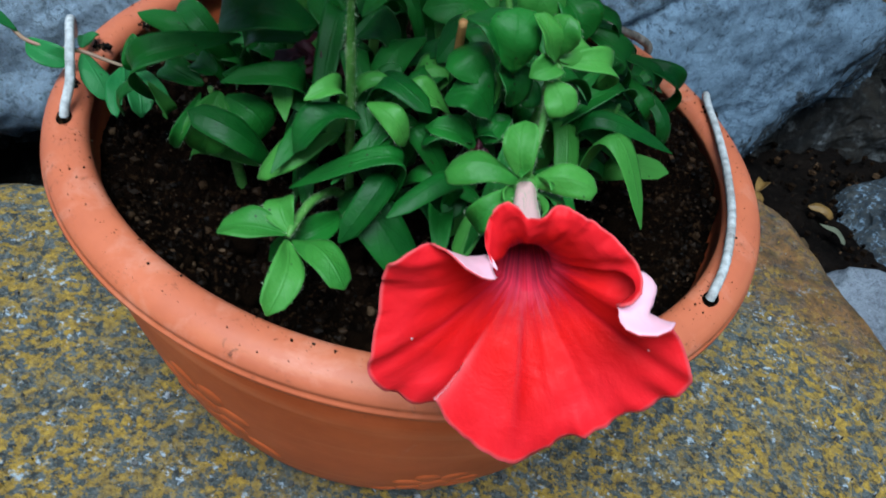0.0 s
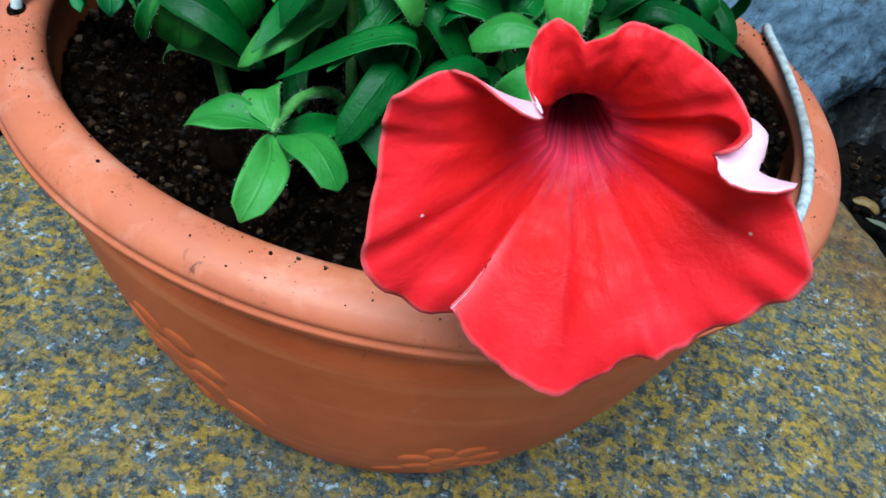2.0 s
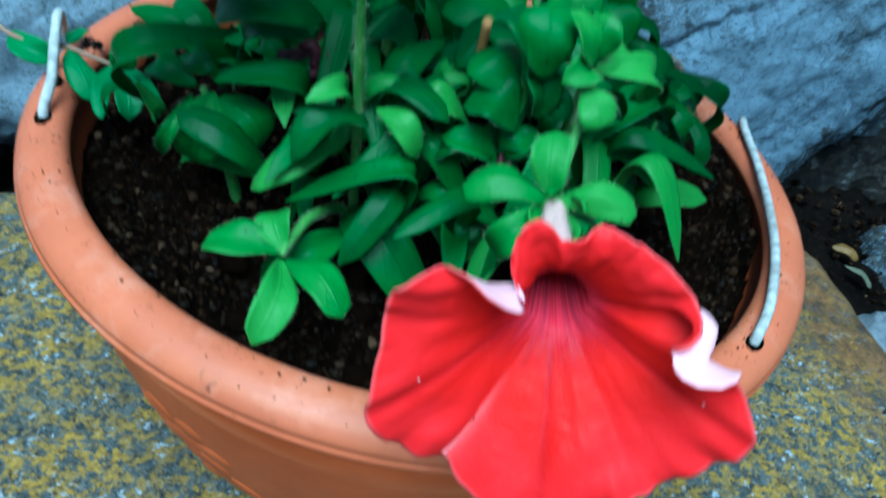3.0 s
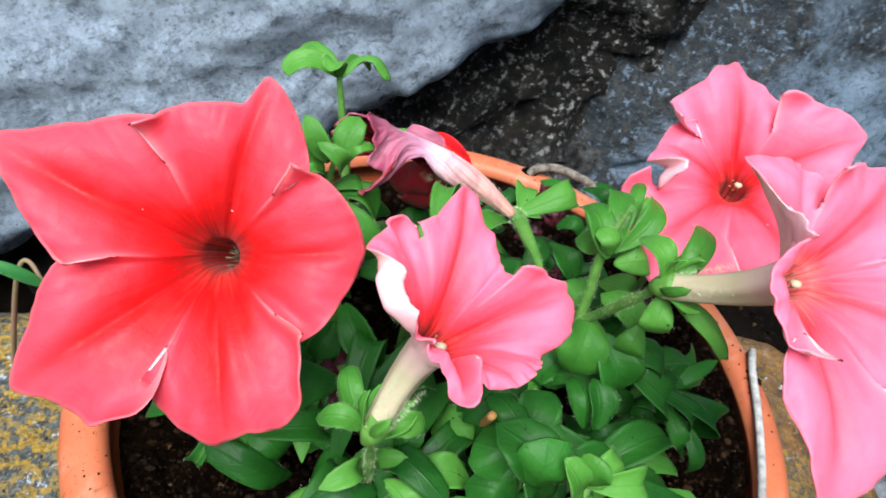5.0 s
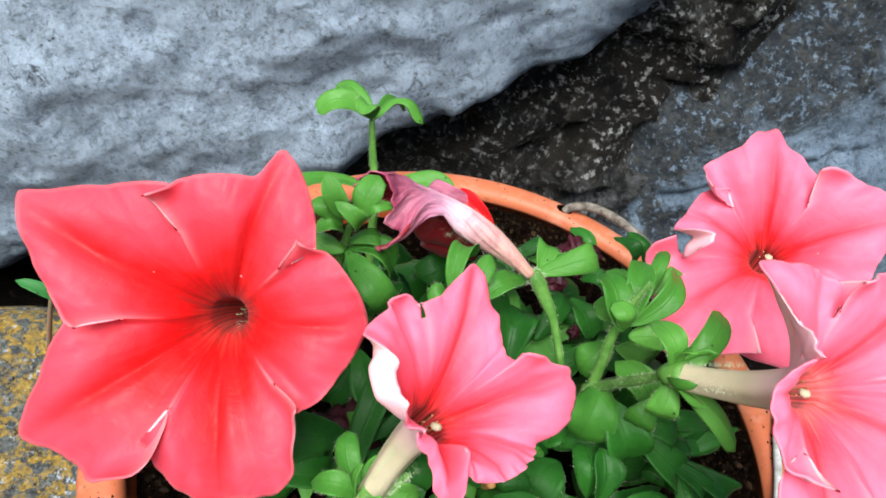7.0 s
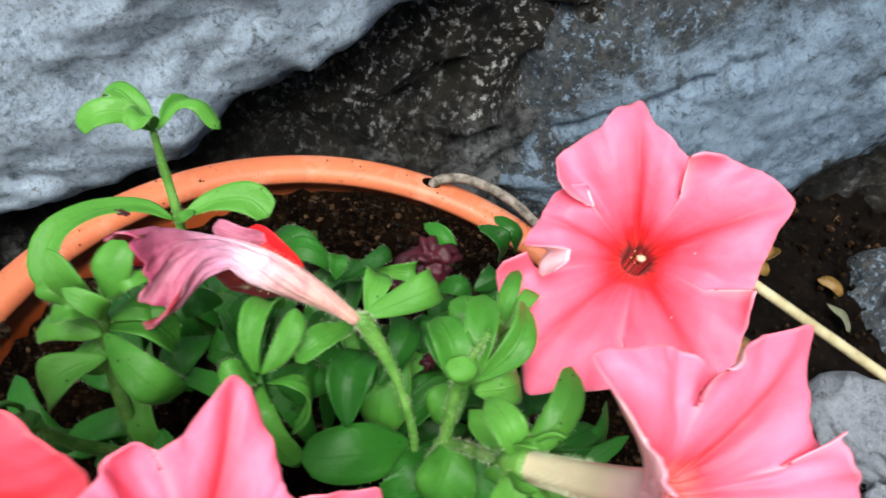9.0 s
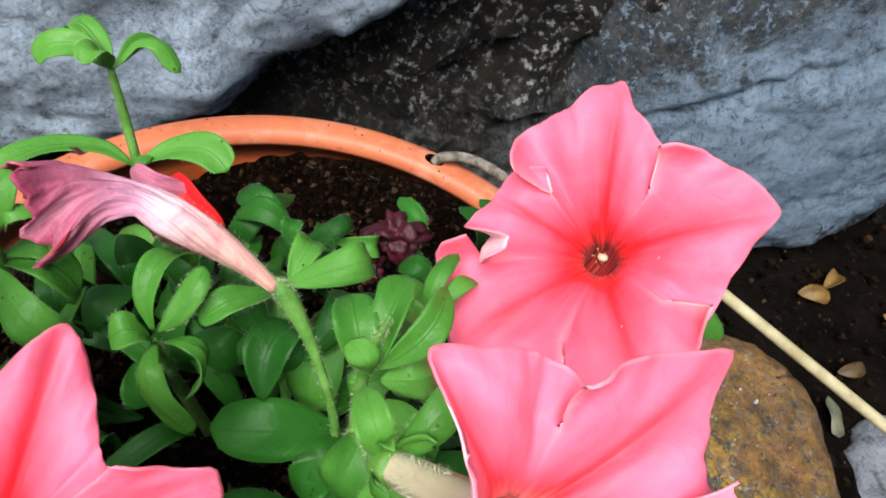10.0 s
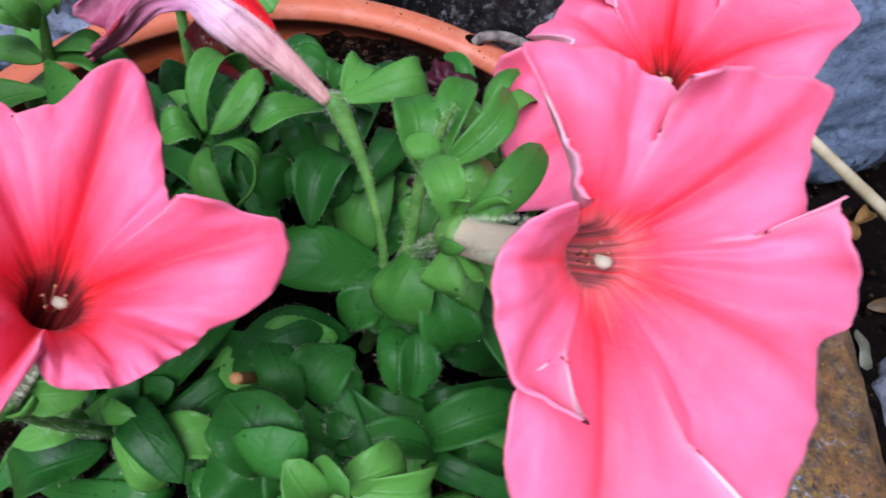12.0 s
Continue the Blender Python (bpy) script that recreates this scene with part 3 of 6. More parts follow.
def wall_backing():
    n, m = 260, 90
    verts, faces = [], []
    for j in range(m):
        for i in range(n):
            s, z = -1.6 + 3.6 * i / (n - 1), LOW - 0.02 + 0.95 * (j / (m - 1))
            d = -0.050 + 0.022 * fbm((s * 9, z * 9, 1.0), 6, 0.62) + 0.013 * fbm((s * 45, z * 45, 2.0), 5, 0.7) - 0.25 * z
            d += 0.030 * math.exp(-((s - 0.05 - 0.35 * z) / 0.075) ** 2)
            p = WALL_O + WALL_S * s + WALL_N * d
            verts.append((p[0], p[1], z))
    faces = [(j * n + i, j * n + i + 1, (j + 1) * n + i + 1, (j + 1) * n + i) for j in range(m - 1) for i in range(n - 1)]
    rim = list(range(n)) + [j * n + n - 1 for j in range(1, m)] + [(m - 1) * n + i for i in range(n - 2, -1, -1)] + [j * n for j in range(m - 2, 0, -1)]
    k0 = len(verts)
    for i in rim:
        x, y, z = verts[i]
        verts.append((x - WALL_N[0] * 0.22, y - WALL_N[1] * 0.22, z))
    q = len(rim)
    faces += [(rim[i], k0 + i, k0 + (i + 1) % q, rim[(i + 1) % q]) for i in range(q)]
    faces.append(tuple(k0 + i for i in range(q)))
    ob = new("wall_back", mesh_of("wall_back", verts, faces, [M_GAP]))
    tagged(ob, "dark damp mossy gap between the wall boulders, with shade painted at its foot", "wall", kind="structure")


wall_backing()


def boulder(label, corners, depth, mat, seed, soft=0.05, step=0.0048, tilt=-0.25, rough=1.0, crack=()):
    """A boulder of the wall: a convex outline in the wall's plane (metres along it, height), domed towards the kerb."""
    c = np.array(corners, dtype=float)
    nxt = np.roll(c, -1, axis=0)
    e = nxt - c
    nin = np.stack([-e[:, 1], e[:, 0]], 1) / np.linalg.norm(e, axis=1)[:, None]
    lo, hi = c.min(0) - 0.02, c.max(0) + 0.02
    nx, nz = int((hi[0] - lo[0]) / step) + 1, int((hi[1] - lo[1]) / step) + 1
    verts, keep, margin = [], [], []
    for j in range(nz):
        for i in range(nx):
            q = np.array([lo[0] + i * step, lo[1] + j * step])
            wob = 0.016 * fbm((q[0] * 11, q[1] * 11, seed), 4)
            d = min(((q - c) * nin).sum(1)) + wob
            f = max(0.0, min(1.0, d / soft))
            dome = math.sqrt(max(0.0, 1 - (1 - f) ** 2.2))
            out = depth * (0.55 * dome + 0.45 * min(1, max(0, d) / (soft * 3.5)) ** 0.7)
            big = 0.0075 * fbm((q[0] * 6, q[1] * 6, seed + 9), 3) + 0.0045 * fbm((q[0] * 26, q[1] * 26, seed + 2), 5, 0.6)
            ridge = 0.004 * (1 - abs(fbm((q[0] * 14 + 2, q[1] * 22, seed + 5), 4))) 
            o = -0.055 + out + (big + ridge) * rough * min(1, 0.3 + f) + tilt * (q[1])
            for a0, b0 in zip(crack, crack[1:]):
                a1, b1 = np.array(a0), np.array(b0)
                t = max(0.0, min(1.0, ((q - a1) @ (b1 - a1)) / ((b1 - a1) @ (b1 - a1))))
                gap = np.linalg.norm(q - a1 - (b1 - a1) * t) + 0.003 * fbm((q[0] * 60, q[1] * 60, 1), 2)
                o -= 0.006 * math.exp(-(gap / 0.0035) ** 2)
            p = WALL_O + WALL_S * q[0] + WALL_N * o
            verts.append((p[0], p[1], q[1]))
            keep.append(d > -0.012)
            margin.append(d)
    faces = []
    for j in range(nz - 1):
        for i in range(nx - 1):
            a = j * nx + i
            if keep[a] or keep[a + 1] or keep[a + nx] or keep[a + nx + 1]:
                faces.append((a, a + 1, a + nx + 1, a + nx))
    used = sorted({v for f in faces for v in f})
    new_i = {v: k for k, v in enumerate(used)}
    me = mesh_of("boulder", [verts[v] for v in used], [tuple(new_i[v] for v in f) for f in faces], [mat])
    at = me.attributes.new("margin", "FLOAT", "POINT")
    at.data.foreach_set("value", np.array([margin[v] for v in used], dtype=np.float32))
    return tagged(new("boulder", me), label, "boulder", "wall boulders")


boulder("large pale grey boulder of the wall, rough and spotted",
        [(-0.42, -0.118), (-0.13, 0.000), (0.03, 0.112), (0.14, 0.23), (0.10, 0.52), (-0.50, 0.50)], 0.10, M_ROCK, 1.0)
boulder("blue-grey boulder of the wall with a dark crack",
        [(0.045, -0.06), (0.16, -0.135), (0.29, -0.125), (0.44, -0.035), (0.53, 0.10), (0.40, 0.28), (0.20, 0.26), (0.115, 0.135), (0.085, 0.055)], 0.066, M_ROCK2, 2.0, 0.085, step=0.0042,
        crack=((0.105, 0.004), (0.143, 0.029), (0.172, 0.046), (0.212, 0.067), (0.235, 0.074)))
boulder("grey boulder at the far end of the wall",
        [(0.56, 0.00), (0.90, -0.08), (1.10, 0.20), (0.85, 0.50), (0.55, 0.40)], 0.09, M_ROCK2, 3.0, step=0.009)
boulder("grey boulder low in the wall, in shade",
        [(-0.95, -0.12), (-0.46, -0.12), (-0.44, -0.05), (-0.55, 0.30), (-0.95, 0.40)], 0.09, M_ROCK, 4.0, step=0.009)
boulder("dark boulder high in the wall",
        [(0.13, 0.27), (0.42, 0.32), (0.50, 0.62), (0.10, 0.62)], 0.08, M_ROCK2, 5.0, step=0.009)
boulder("pale boulder high in the wall",
        [(0.58, 0.45), (0.86, 0.54), (0.80, 0.75), (0.54, 0.72)], 0.08, M_ROCK, 6.0, step=0.009)


def loose_stone(label, at, size, rz, seed, mat):
    ob = new("stone", stone_mesh("stone", size, seed, [mat], 4, 0.32))
    ob.location, ob.rotation_euler = at, (0.1, -0.15, radians(rz))
    return tagged(ob, label, "stone", "loose stones behind the kerb")


loose_stone("pale blue-grey angular stone on the dark ground", (0.425, 0.205, LOW + 0.004), (0.075, 0.048, 0.036), 12, 1.3, M_BROWNROCK)
loose_stone("dark blue-grey stone on wet ground", (0.475, 0.345, LOW - 0.006), (0.085, 0.060, 0.050), 40, 2.6, M_ROCK2)
loose_stone("small grey stone beside the kerb end", (0.385, 0.115, LOW + 0.004), (0.040, 0.034, 0.028), 70, 3.9, M_BROWNROCK)
loose_stone("grey stone on the dark ground", (0.56, 0.14, LOW + 0.010), (0.070, 0.055, 0.045), 20, 5.1, M_ROCK2)


def debris():
    rng = random.Random(11)
    verts, faces = [], []
    for _ in range(2600):
        x, y = rng.uniform(0.12, 0.62), rng.uniform(0.02, 0.46)
        r = 0.0007 + 0.0030 * rng.random() ** 5
        j = len(verts)
        for k in range(8):
            a = k * math.pi / 2 + rng.uniform(-0.3, 0.3)
            q = r * rng.uniform(0.7, 1.3)
            verts.append((x + q * math.cos(a), y + q * math.sin(a), LOW + 0.004 + (r if k > 3 else -r) * 0.7))
        for k in range(4):
            faces.append((j + k, j + (k + 1) % 4, j + 4 + (k + 1) % 4, j + 4 + k))
        faces.append((j + 4, j + 5, j + 6, j + 7))
    ob = new("gravel", mesh_of("gravel", verts, faces, [M_CRUMB], smooth=False))
    tagged(ob, "small gravel and debris on the dark ground", "gravel", kind="stuff")


debris()


# ---- leaf blades ----
def blade_mesh(base, tip, width, arch, mat, seed=0, nl=14, nw=8, fold=0.22, thick=0.0004, face=None, fringe=0, run=()):
    b, t = np.array(base, dtype=float), np.array(tip, dtype=float)
    d = t - b
    L = np.linalg.norm(d)
    d = d / L
    up = np.array(face if face is not None else (0.0, -0.35, 0.94))
    nrm = unit(up - d * (up @ d))
    side = np.cross(d, nrm)
    rng = random.Random(int(seed * 977) + 3)
    ph, roll = rng.random() * 6.3, rng.uniform(-0.35, 0.35)
    droop, bend, curve = 0.04 + 0.24 * rng.random() ** 1.4, rng.uniform(-0.13, 0.13), fold * rng.choice((1.9, 1.2, -0.8, -1.6))
    blunt = rng.uniform(0.29, 0.47)
    broad = 0.40 + 0.33 * blunt
    nrm, side = nrm * math.cos(roll) + side * math.sin(roll), side * math.cos(roll) - nrm * math.sin(roll)
    pts, uv = [], []
    if run:
        line = np.array(smooth_path(run, nl + 1))
        tang = np.gradient(line, axis=0)
    for i in range(nl + 1):
        s = i / nl
        if run:
            d = unit(tang[i])
            side = unit(side - d * (side @ d))
            nrm = np.cross(side, d)
        c = line[i] if run else b + d * L * s + nrm * L * (arch * (3.3 * s ** 1.35 * (1 - s)) - droop * s ** 4) + side * bend * L * 4 * s * (1 - s)
        w = width * broad * max(0.05, 1.45 * (s + 0.02) ** 0.66 * (1 - s) ** blunt * (1 - 0.25 * (1 - s) ** 6))
        for k in range(nw + 1):
            v = 2 * k / nw - 1
            lift = 1.3 * curve * abs(v) ** 1.2 * w + 0.19 * w * math.sin(s * 7 + ph + v * 2) * abs(v)
            pts.append(c + side * w * v * (1 - 0.06 * abs(v)) + nrm * lift)
            uv.append((k / nw, s))
    m = len(pts)
    verts = pts + [p - nrm * thick for p in pts]
    faces, row = [], nw + 1
    for i in range(nl):
        for k in range(nw):
            a = i * row + k
            faces.append((a, a + row, a + row + 1, a + 1))
            faces.append((m + a, m + a + 1, m + a + row + 1, m + a + row))
    loop = [i * row for i in range(nl + 1)] + [nl * row + k for k in range(1, row)] + [i * row + nw for i in range(nl - 1, -1, -1)] + [k for k in range(nw - 1, 0, -1)]
    for i in range(len(loop)):
        a, c2 = loop[i], loop[(i + 1) % len(loop)]
        faces.append((a, m + a, m + c2, c2))
    mi = [0] * len(faces)
    uv2 = uv + uv
    if fringe:
        for _ in range(fringe):
            i, k = rng.randrange(1, nl), rng.choice((0, nw))
            f = rng.random()
            e = pts[i * row + k] * (1 - f) + pts[(i + 1) * row + k] * f
            out = side * (1 if k else -1) + nrm * rng.uniform(-0.6, 0.9) + d * rng.uniform(-0.2, 0.5)
            j = len(verts)
            verts += [e - d * 0.000013, e + d * 0.000013, e + unit(out) * rng.uniform(0.0004, 0.0012)]
            faces.append((j, j + 1, j + 2))
            mi.append(1)
            uv2 = uv2 + [(0.5, 0.5)] * 3
    me = mesh_of("leaf", verts, faces, [mat, M_HAIR] if fringe else [mat], mi)
    layer = me.uv_layers.new(name="UVMap")
    idx = np.empty(len(me.loops), dtype=np.int32)
    me.loops.foreach_get("vertex_index", idx)
    layer.data.foreach_set("uv", np.array(uv2, dtype=np.float32)[idx].ravel())
    return me


def fallen_leaf(label, at, length, width, rz, mat, seed):
    a = radians(rz)
    t = (math.cos(a) * length, math.sin(a) * length, 0.003)
    ob = new("fallen_leaf", blade_mesh((0, 0, 0.001), t, width, 0.15, mat, seed, face=(0, 0, 1)))
    ob.location = at
    return tagged(ob, label, "leaf", "fallen leaves")


fallen_leaf("yellowed fallen leaf on dark wet ground", (0.283, 0.318, LOW + 0.010), 0.026, 0.020, 10, M_BROWNLEAF, 1)
fallen_leaf("yellowed fallen leaf on dark wet ground", (0.302, 0.330, LOW + 0.011), 0.022, 0.017, 60, M_BROWNLEAF, 2)
fallen_leaf("yellow fallen leaf on dark wet ground", (0.352, 0.328, LOW + 0.010), 0.024, 0.018, -20, M_BROWNLEAF, 3)
fallen_leaf("greyish fallen leaf on dark wet ground", (0.358, 0.306, LOW + 0.009), 0.028, 0.014, -50, M_PALELEAF, 4)
fallen_leaf("greyish fallen leaf beside the kerb end", (0.312, 0.240, LOW + 0.009), 0.030, 0.020, -70, M_PALELEAF, 5)
fallen_leaf("brown fallen leaf beside the kerb end", (0.318, 0.262, LOW + 0.009), 0.026, 0.016, 30, M_DARKLEAF, 6)


# ---- the pot ----
pot = thing("plant_pot", "round terracotta-coloured plastic pot standing on the kerb", "plant pot")
RIM_TOP, SOIL = 0.1295, 0.1115


def lathe(name, profile, mat, n=128, wob=0.0):
    verts, faces = [], []
    m = len(profile)
    for i in range(n):
        a = 2 * math.pi * i / n
        for r, z in profile:
            verts.append((r * math.cos(a), r * math.sin(a), z))
    for i in range(n):
        for k in range(m - 1):
            a, b = i * m + k, ((i + 1) % n) * m + k
            faces.append((a, b, b + 1, a + 1))
    return mesh_of(name, verts, faces, [mat])


def arc(r, z, rr, rz, a0, a1, n):
    return [(r + rr * math.cos(radians(a0 + (a1 - a0) * i / n)), z + rz * math.sin(radians(a0 + (a1 - a0) * i / n))) for i in range(n + 1)]


rim_profile = ([(0.1150, 0.108), (0.1158, 0.116), (0.1166, 0.1245)] + arc(0.1214, 0.1245, 0.0048, 0.0055, 180, 90, 5)
               + [(0.1240, 0.1299), (0.1265, 0.1292), (0.1287, 0.1279), (0.1304, 0.1262), (0.1314, 0.1246), (0.1316, 0.1234), (0.1309, 0.1226), (0.1320, 0.1220), (0.1322, 0.1210),
               (0.1307, 0.1202), (0.1311, 0.1195), (0.1308, 0.1186), (0.1296, 0.1178), (0.1262, 0.1172)])
part("rim", lathe("rim", rim_profile, M_POT, 160), pot)
body_profile = [(0.0, 0.0012), (0.080, 0.0012), (0.0845, 0.0004), (0.0868, 0.0020), (0.0895, 0.0060), (0.0960, 0.0180), (0.1040, 0.0350), (0.1110, 0.0560),
                (0.1170, 0.0770), (0.1212, 0.0950), (0.1250, 0.1176), (0.1180, 0.1172), (0.1150, 0.1060)]
part("body", lathe("body", body_profile, M_POT, 128), pot)


def body_r(z):
    p = body_profile[3:11]
    return float(np.interp(z, [q[1] for q in p], [q[0] for q in p]))


def relief(deg, zc, size, petals):
    """A moulded flower standing a little proud of the pot's side."""
    verts, faces = [], []

    def blob(u, v, lu, lv, ang, h):
        j = len(verts)
        n = 10
        ca, sa = math.cos(ang), math.sin(ang)
        rings = ((1.0, -0.0006), (0.85, 0.35 * h), (0.5, 0.85 * h), (0.0, h))
        for f, hh in rings[:3]:
            for k in range(n):
                a = 2 * math.pi * k / n
                pu, pv = lu * f * math.cos(a), lv * f * math.sin(a)
                qu, qv = u + pu * ca - pv * sa, v + pu * sa + pv * ca
                z = zc + qv
                r = body_r(z) + hh
                th = radians(deg) + qu / body_r(zc)
                verts.append((r * math.cos(th), r * math.sin(th), z))
        r = body_r(zc + v) + rings[3][1]
        th = radians(deg) + u / body_r(zc)
        verts.append((r * math.cos(th), r * math.sin(th), zc + v))
        for q in range(2):
            for k in range(n):
                faces.append((j + q * n + k, j + q * n + (k + 1) % n, j + (q + 1) * n + (k + 1) % n, j + (q + 1) * n + k))
        for k in range(n):
            faces.append((j + 2 * n + k, j + 2 * n + (k + 1) % n, j + 3 * n))

    blob(0, 0, size * 0.42, size * 0.42, 0, 0.0010)
    for k in range(petals):
        a = 2 * math.pi * k / petals + 0.2
        blob(size * 0.62 * math.cos(a), size * 0.62 * math.sin(a), size * 0.38, size * 0.30, a, 0.0008)
    for a in (-0.7, -1.5, -2.4):
        blob(size * 1.35 * math.cos(a), size * 1.35 * math.sin(a), size * 0.42, size * 0.24, a, 0.0008)
    part("relief_flower", mesh_of("relief_flower", verts, faces, [M_POT]), pot, "moulded flower relief")


for k in range(8):
    relief(-118 + 45 * k, 0.062 if k % 2 == 0 else 0.040, 0.021 if k % 2 == 0 else 0.017, 7)


def hole_mesh(a):
    """A dark oval disc on the rim's top, painting the shade inside a cord hole."""
    verts, faces = [], []
    n = 12
    c = np.array([0.1238 * math.cos(a), 0.1238 * math.sin(a)])
    t = np.array([-math.sin(a), math.cos(a)])
    r = np.array([math.cos(a), math.sin(a)])
    for z, f in ((RIM_TOP + 0.0001, 1.0), (RIM_TOP + 0.0009, 0.86), (RIM_TOP + 0.0008, 0.78)):
        for k in range(n):
            q = 2 * math.pi * k / n
            p = c + t * 0.0042 * f * math.cos(q) + r * 0.0026 * f * math.sin(q)
            verts.append((p[0], p[1], z))
    for q in range(2):
        for k in range(n):
            faces.append((q * n + k, q * n + (k + 1) % n, (q + 1) * n + (k + 1) % n, (q + 1) * n + k))
    faces.append(tuple(2 * n + k for k in range(n)))
    return mesh_of("cord_hole", verts, faces, [M_SOIL])


CORDS = {
    "pale cotton cord lying along the pot rim": [-35.5, 24.0],
    "greyed cotton cord looped over the pot rim": [85.0, 45.0],
    "white cotton cord threaded through the pot rim": [203.5, 182.0],
}
for ends in CORDS.values():
    part("cord_hole", hole_mesh(radians(ends[0])), pot, "dark disc on the rim, painted as a shaded cord hole")


def polar(deg, r, z):
    return (r * math.cos(radians(deg)), r * math.sin(radians(deg)), z)


def cord_thing(label, points, mat=None, thick=0.00155):
    me, path, rad = tube_mesh("cord", points, [thick, thick], mat or M_CORD, 12, 220, 0.42, 0.035)
    return tagged(new("cord", me), label, "cord", "cords of the pot")


L = list(CORDS)
cord_thing(L[0], [polar(-35.5, 0.1238, 0.124), polar(-35.0, 0.1234, 0.1318), polar(-27, 0.1208, 0.1325), polar(-14, 0.1178, 0.1318), polar(0, 0.1172, 0.1315),
                  polar(12, 0.1196, 0.1322), polar(20, 0.1232, 0.1326), polar(24, 0.1275, 0.1320), polar(26, 0.1325, 0.1275), polar(26, 0.1336, 0.1225)])
cord_thing(L[1], [polar(85, 0.1230, 0.125), polar(84, 0.1240, 0.1325), polar(80, 0.1275, 0.1352), polar(75, 0.1300, 0.1342), polar(69, 0.1305, 0.1325), polar(60, 0.1265, 0.1320),
                  polar(51, 0.1255, 0.1318), polar(46, 0.1275, 0.1325), polar(44, 0.1325, 0.1290), polar(44, 0.1338, 0.1230)], M_GREYCORD, 0.0020)
cord_thing(L[2], [polar(203.5, 0.1238, 0.124), polar(203.0, 0.1236, 0.1315), polar(199, 0.1218, 0.1370), polar(194, 0.1228, 0.1410), polar(189, 0.1252, 0.1424), polar(184, 0.1290, 0.1408), polar(181, 0.1320, 0.1360), polar(180, 0.1336, 0.1290)])


ICO_V, ICO_F = [], []


def clods(name, places, mat):
    """Small rough lumps, each an uneven twenty-sided grain, joined into one mesh."""
    if not ICO_V:
        bm = bmesh.new()
        bmesh.ops.create_icosphere(bm, subdivisions=1, radius=1.0)
        ICO_V.extend(tuple(v.co) for v in bm.verts)
        ICO_F.extend(tuple(v.index for v in f.verts) for f in bm.faces)
        bm.free()
    g = np.random.default_rng(17)
    v0, f0 = np.array(ICO_V), np.array(ICO_F)
    verts, faces = [], []
    for x, y, z, r in places:
        j = 12 * len(faces)
        q = v0 * g.uniform(0.6, 1.35, (len(v0), 1)) * r * g.uniform(0.7, 1.2, 3)
        verts.append(q + (x, y, z))
        faces.append(f0 + j)
    v, f = np.vstack(verts), np.vstack(faces)
    me = bpy.data.meshes.new(name)
    me.from_pydata(v.tolist(), [], f.tolist())
    me.materials.append(mat)
    return me


def soil_height(x, y):
    z = SOIL + 0.005 * fbm((x * 26, y * 26, 0), 3) + 0.0042 * fbm((x * 110, y * 110, 3), 4, 0.7)
    z += 0.006 * math.exp(-((x - 0.01) ** 2 + (y + 0.01) ** 2) / 0.004)
    back = min(1.0, max(0.0, (0.60 * x + 0.80 * y - 0.026) / 0.06))
    z += 0.0125 * back * back * (3 - 2 * back)
    return min(z, 0.1235 + 0.25 * (z - 0.1235))


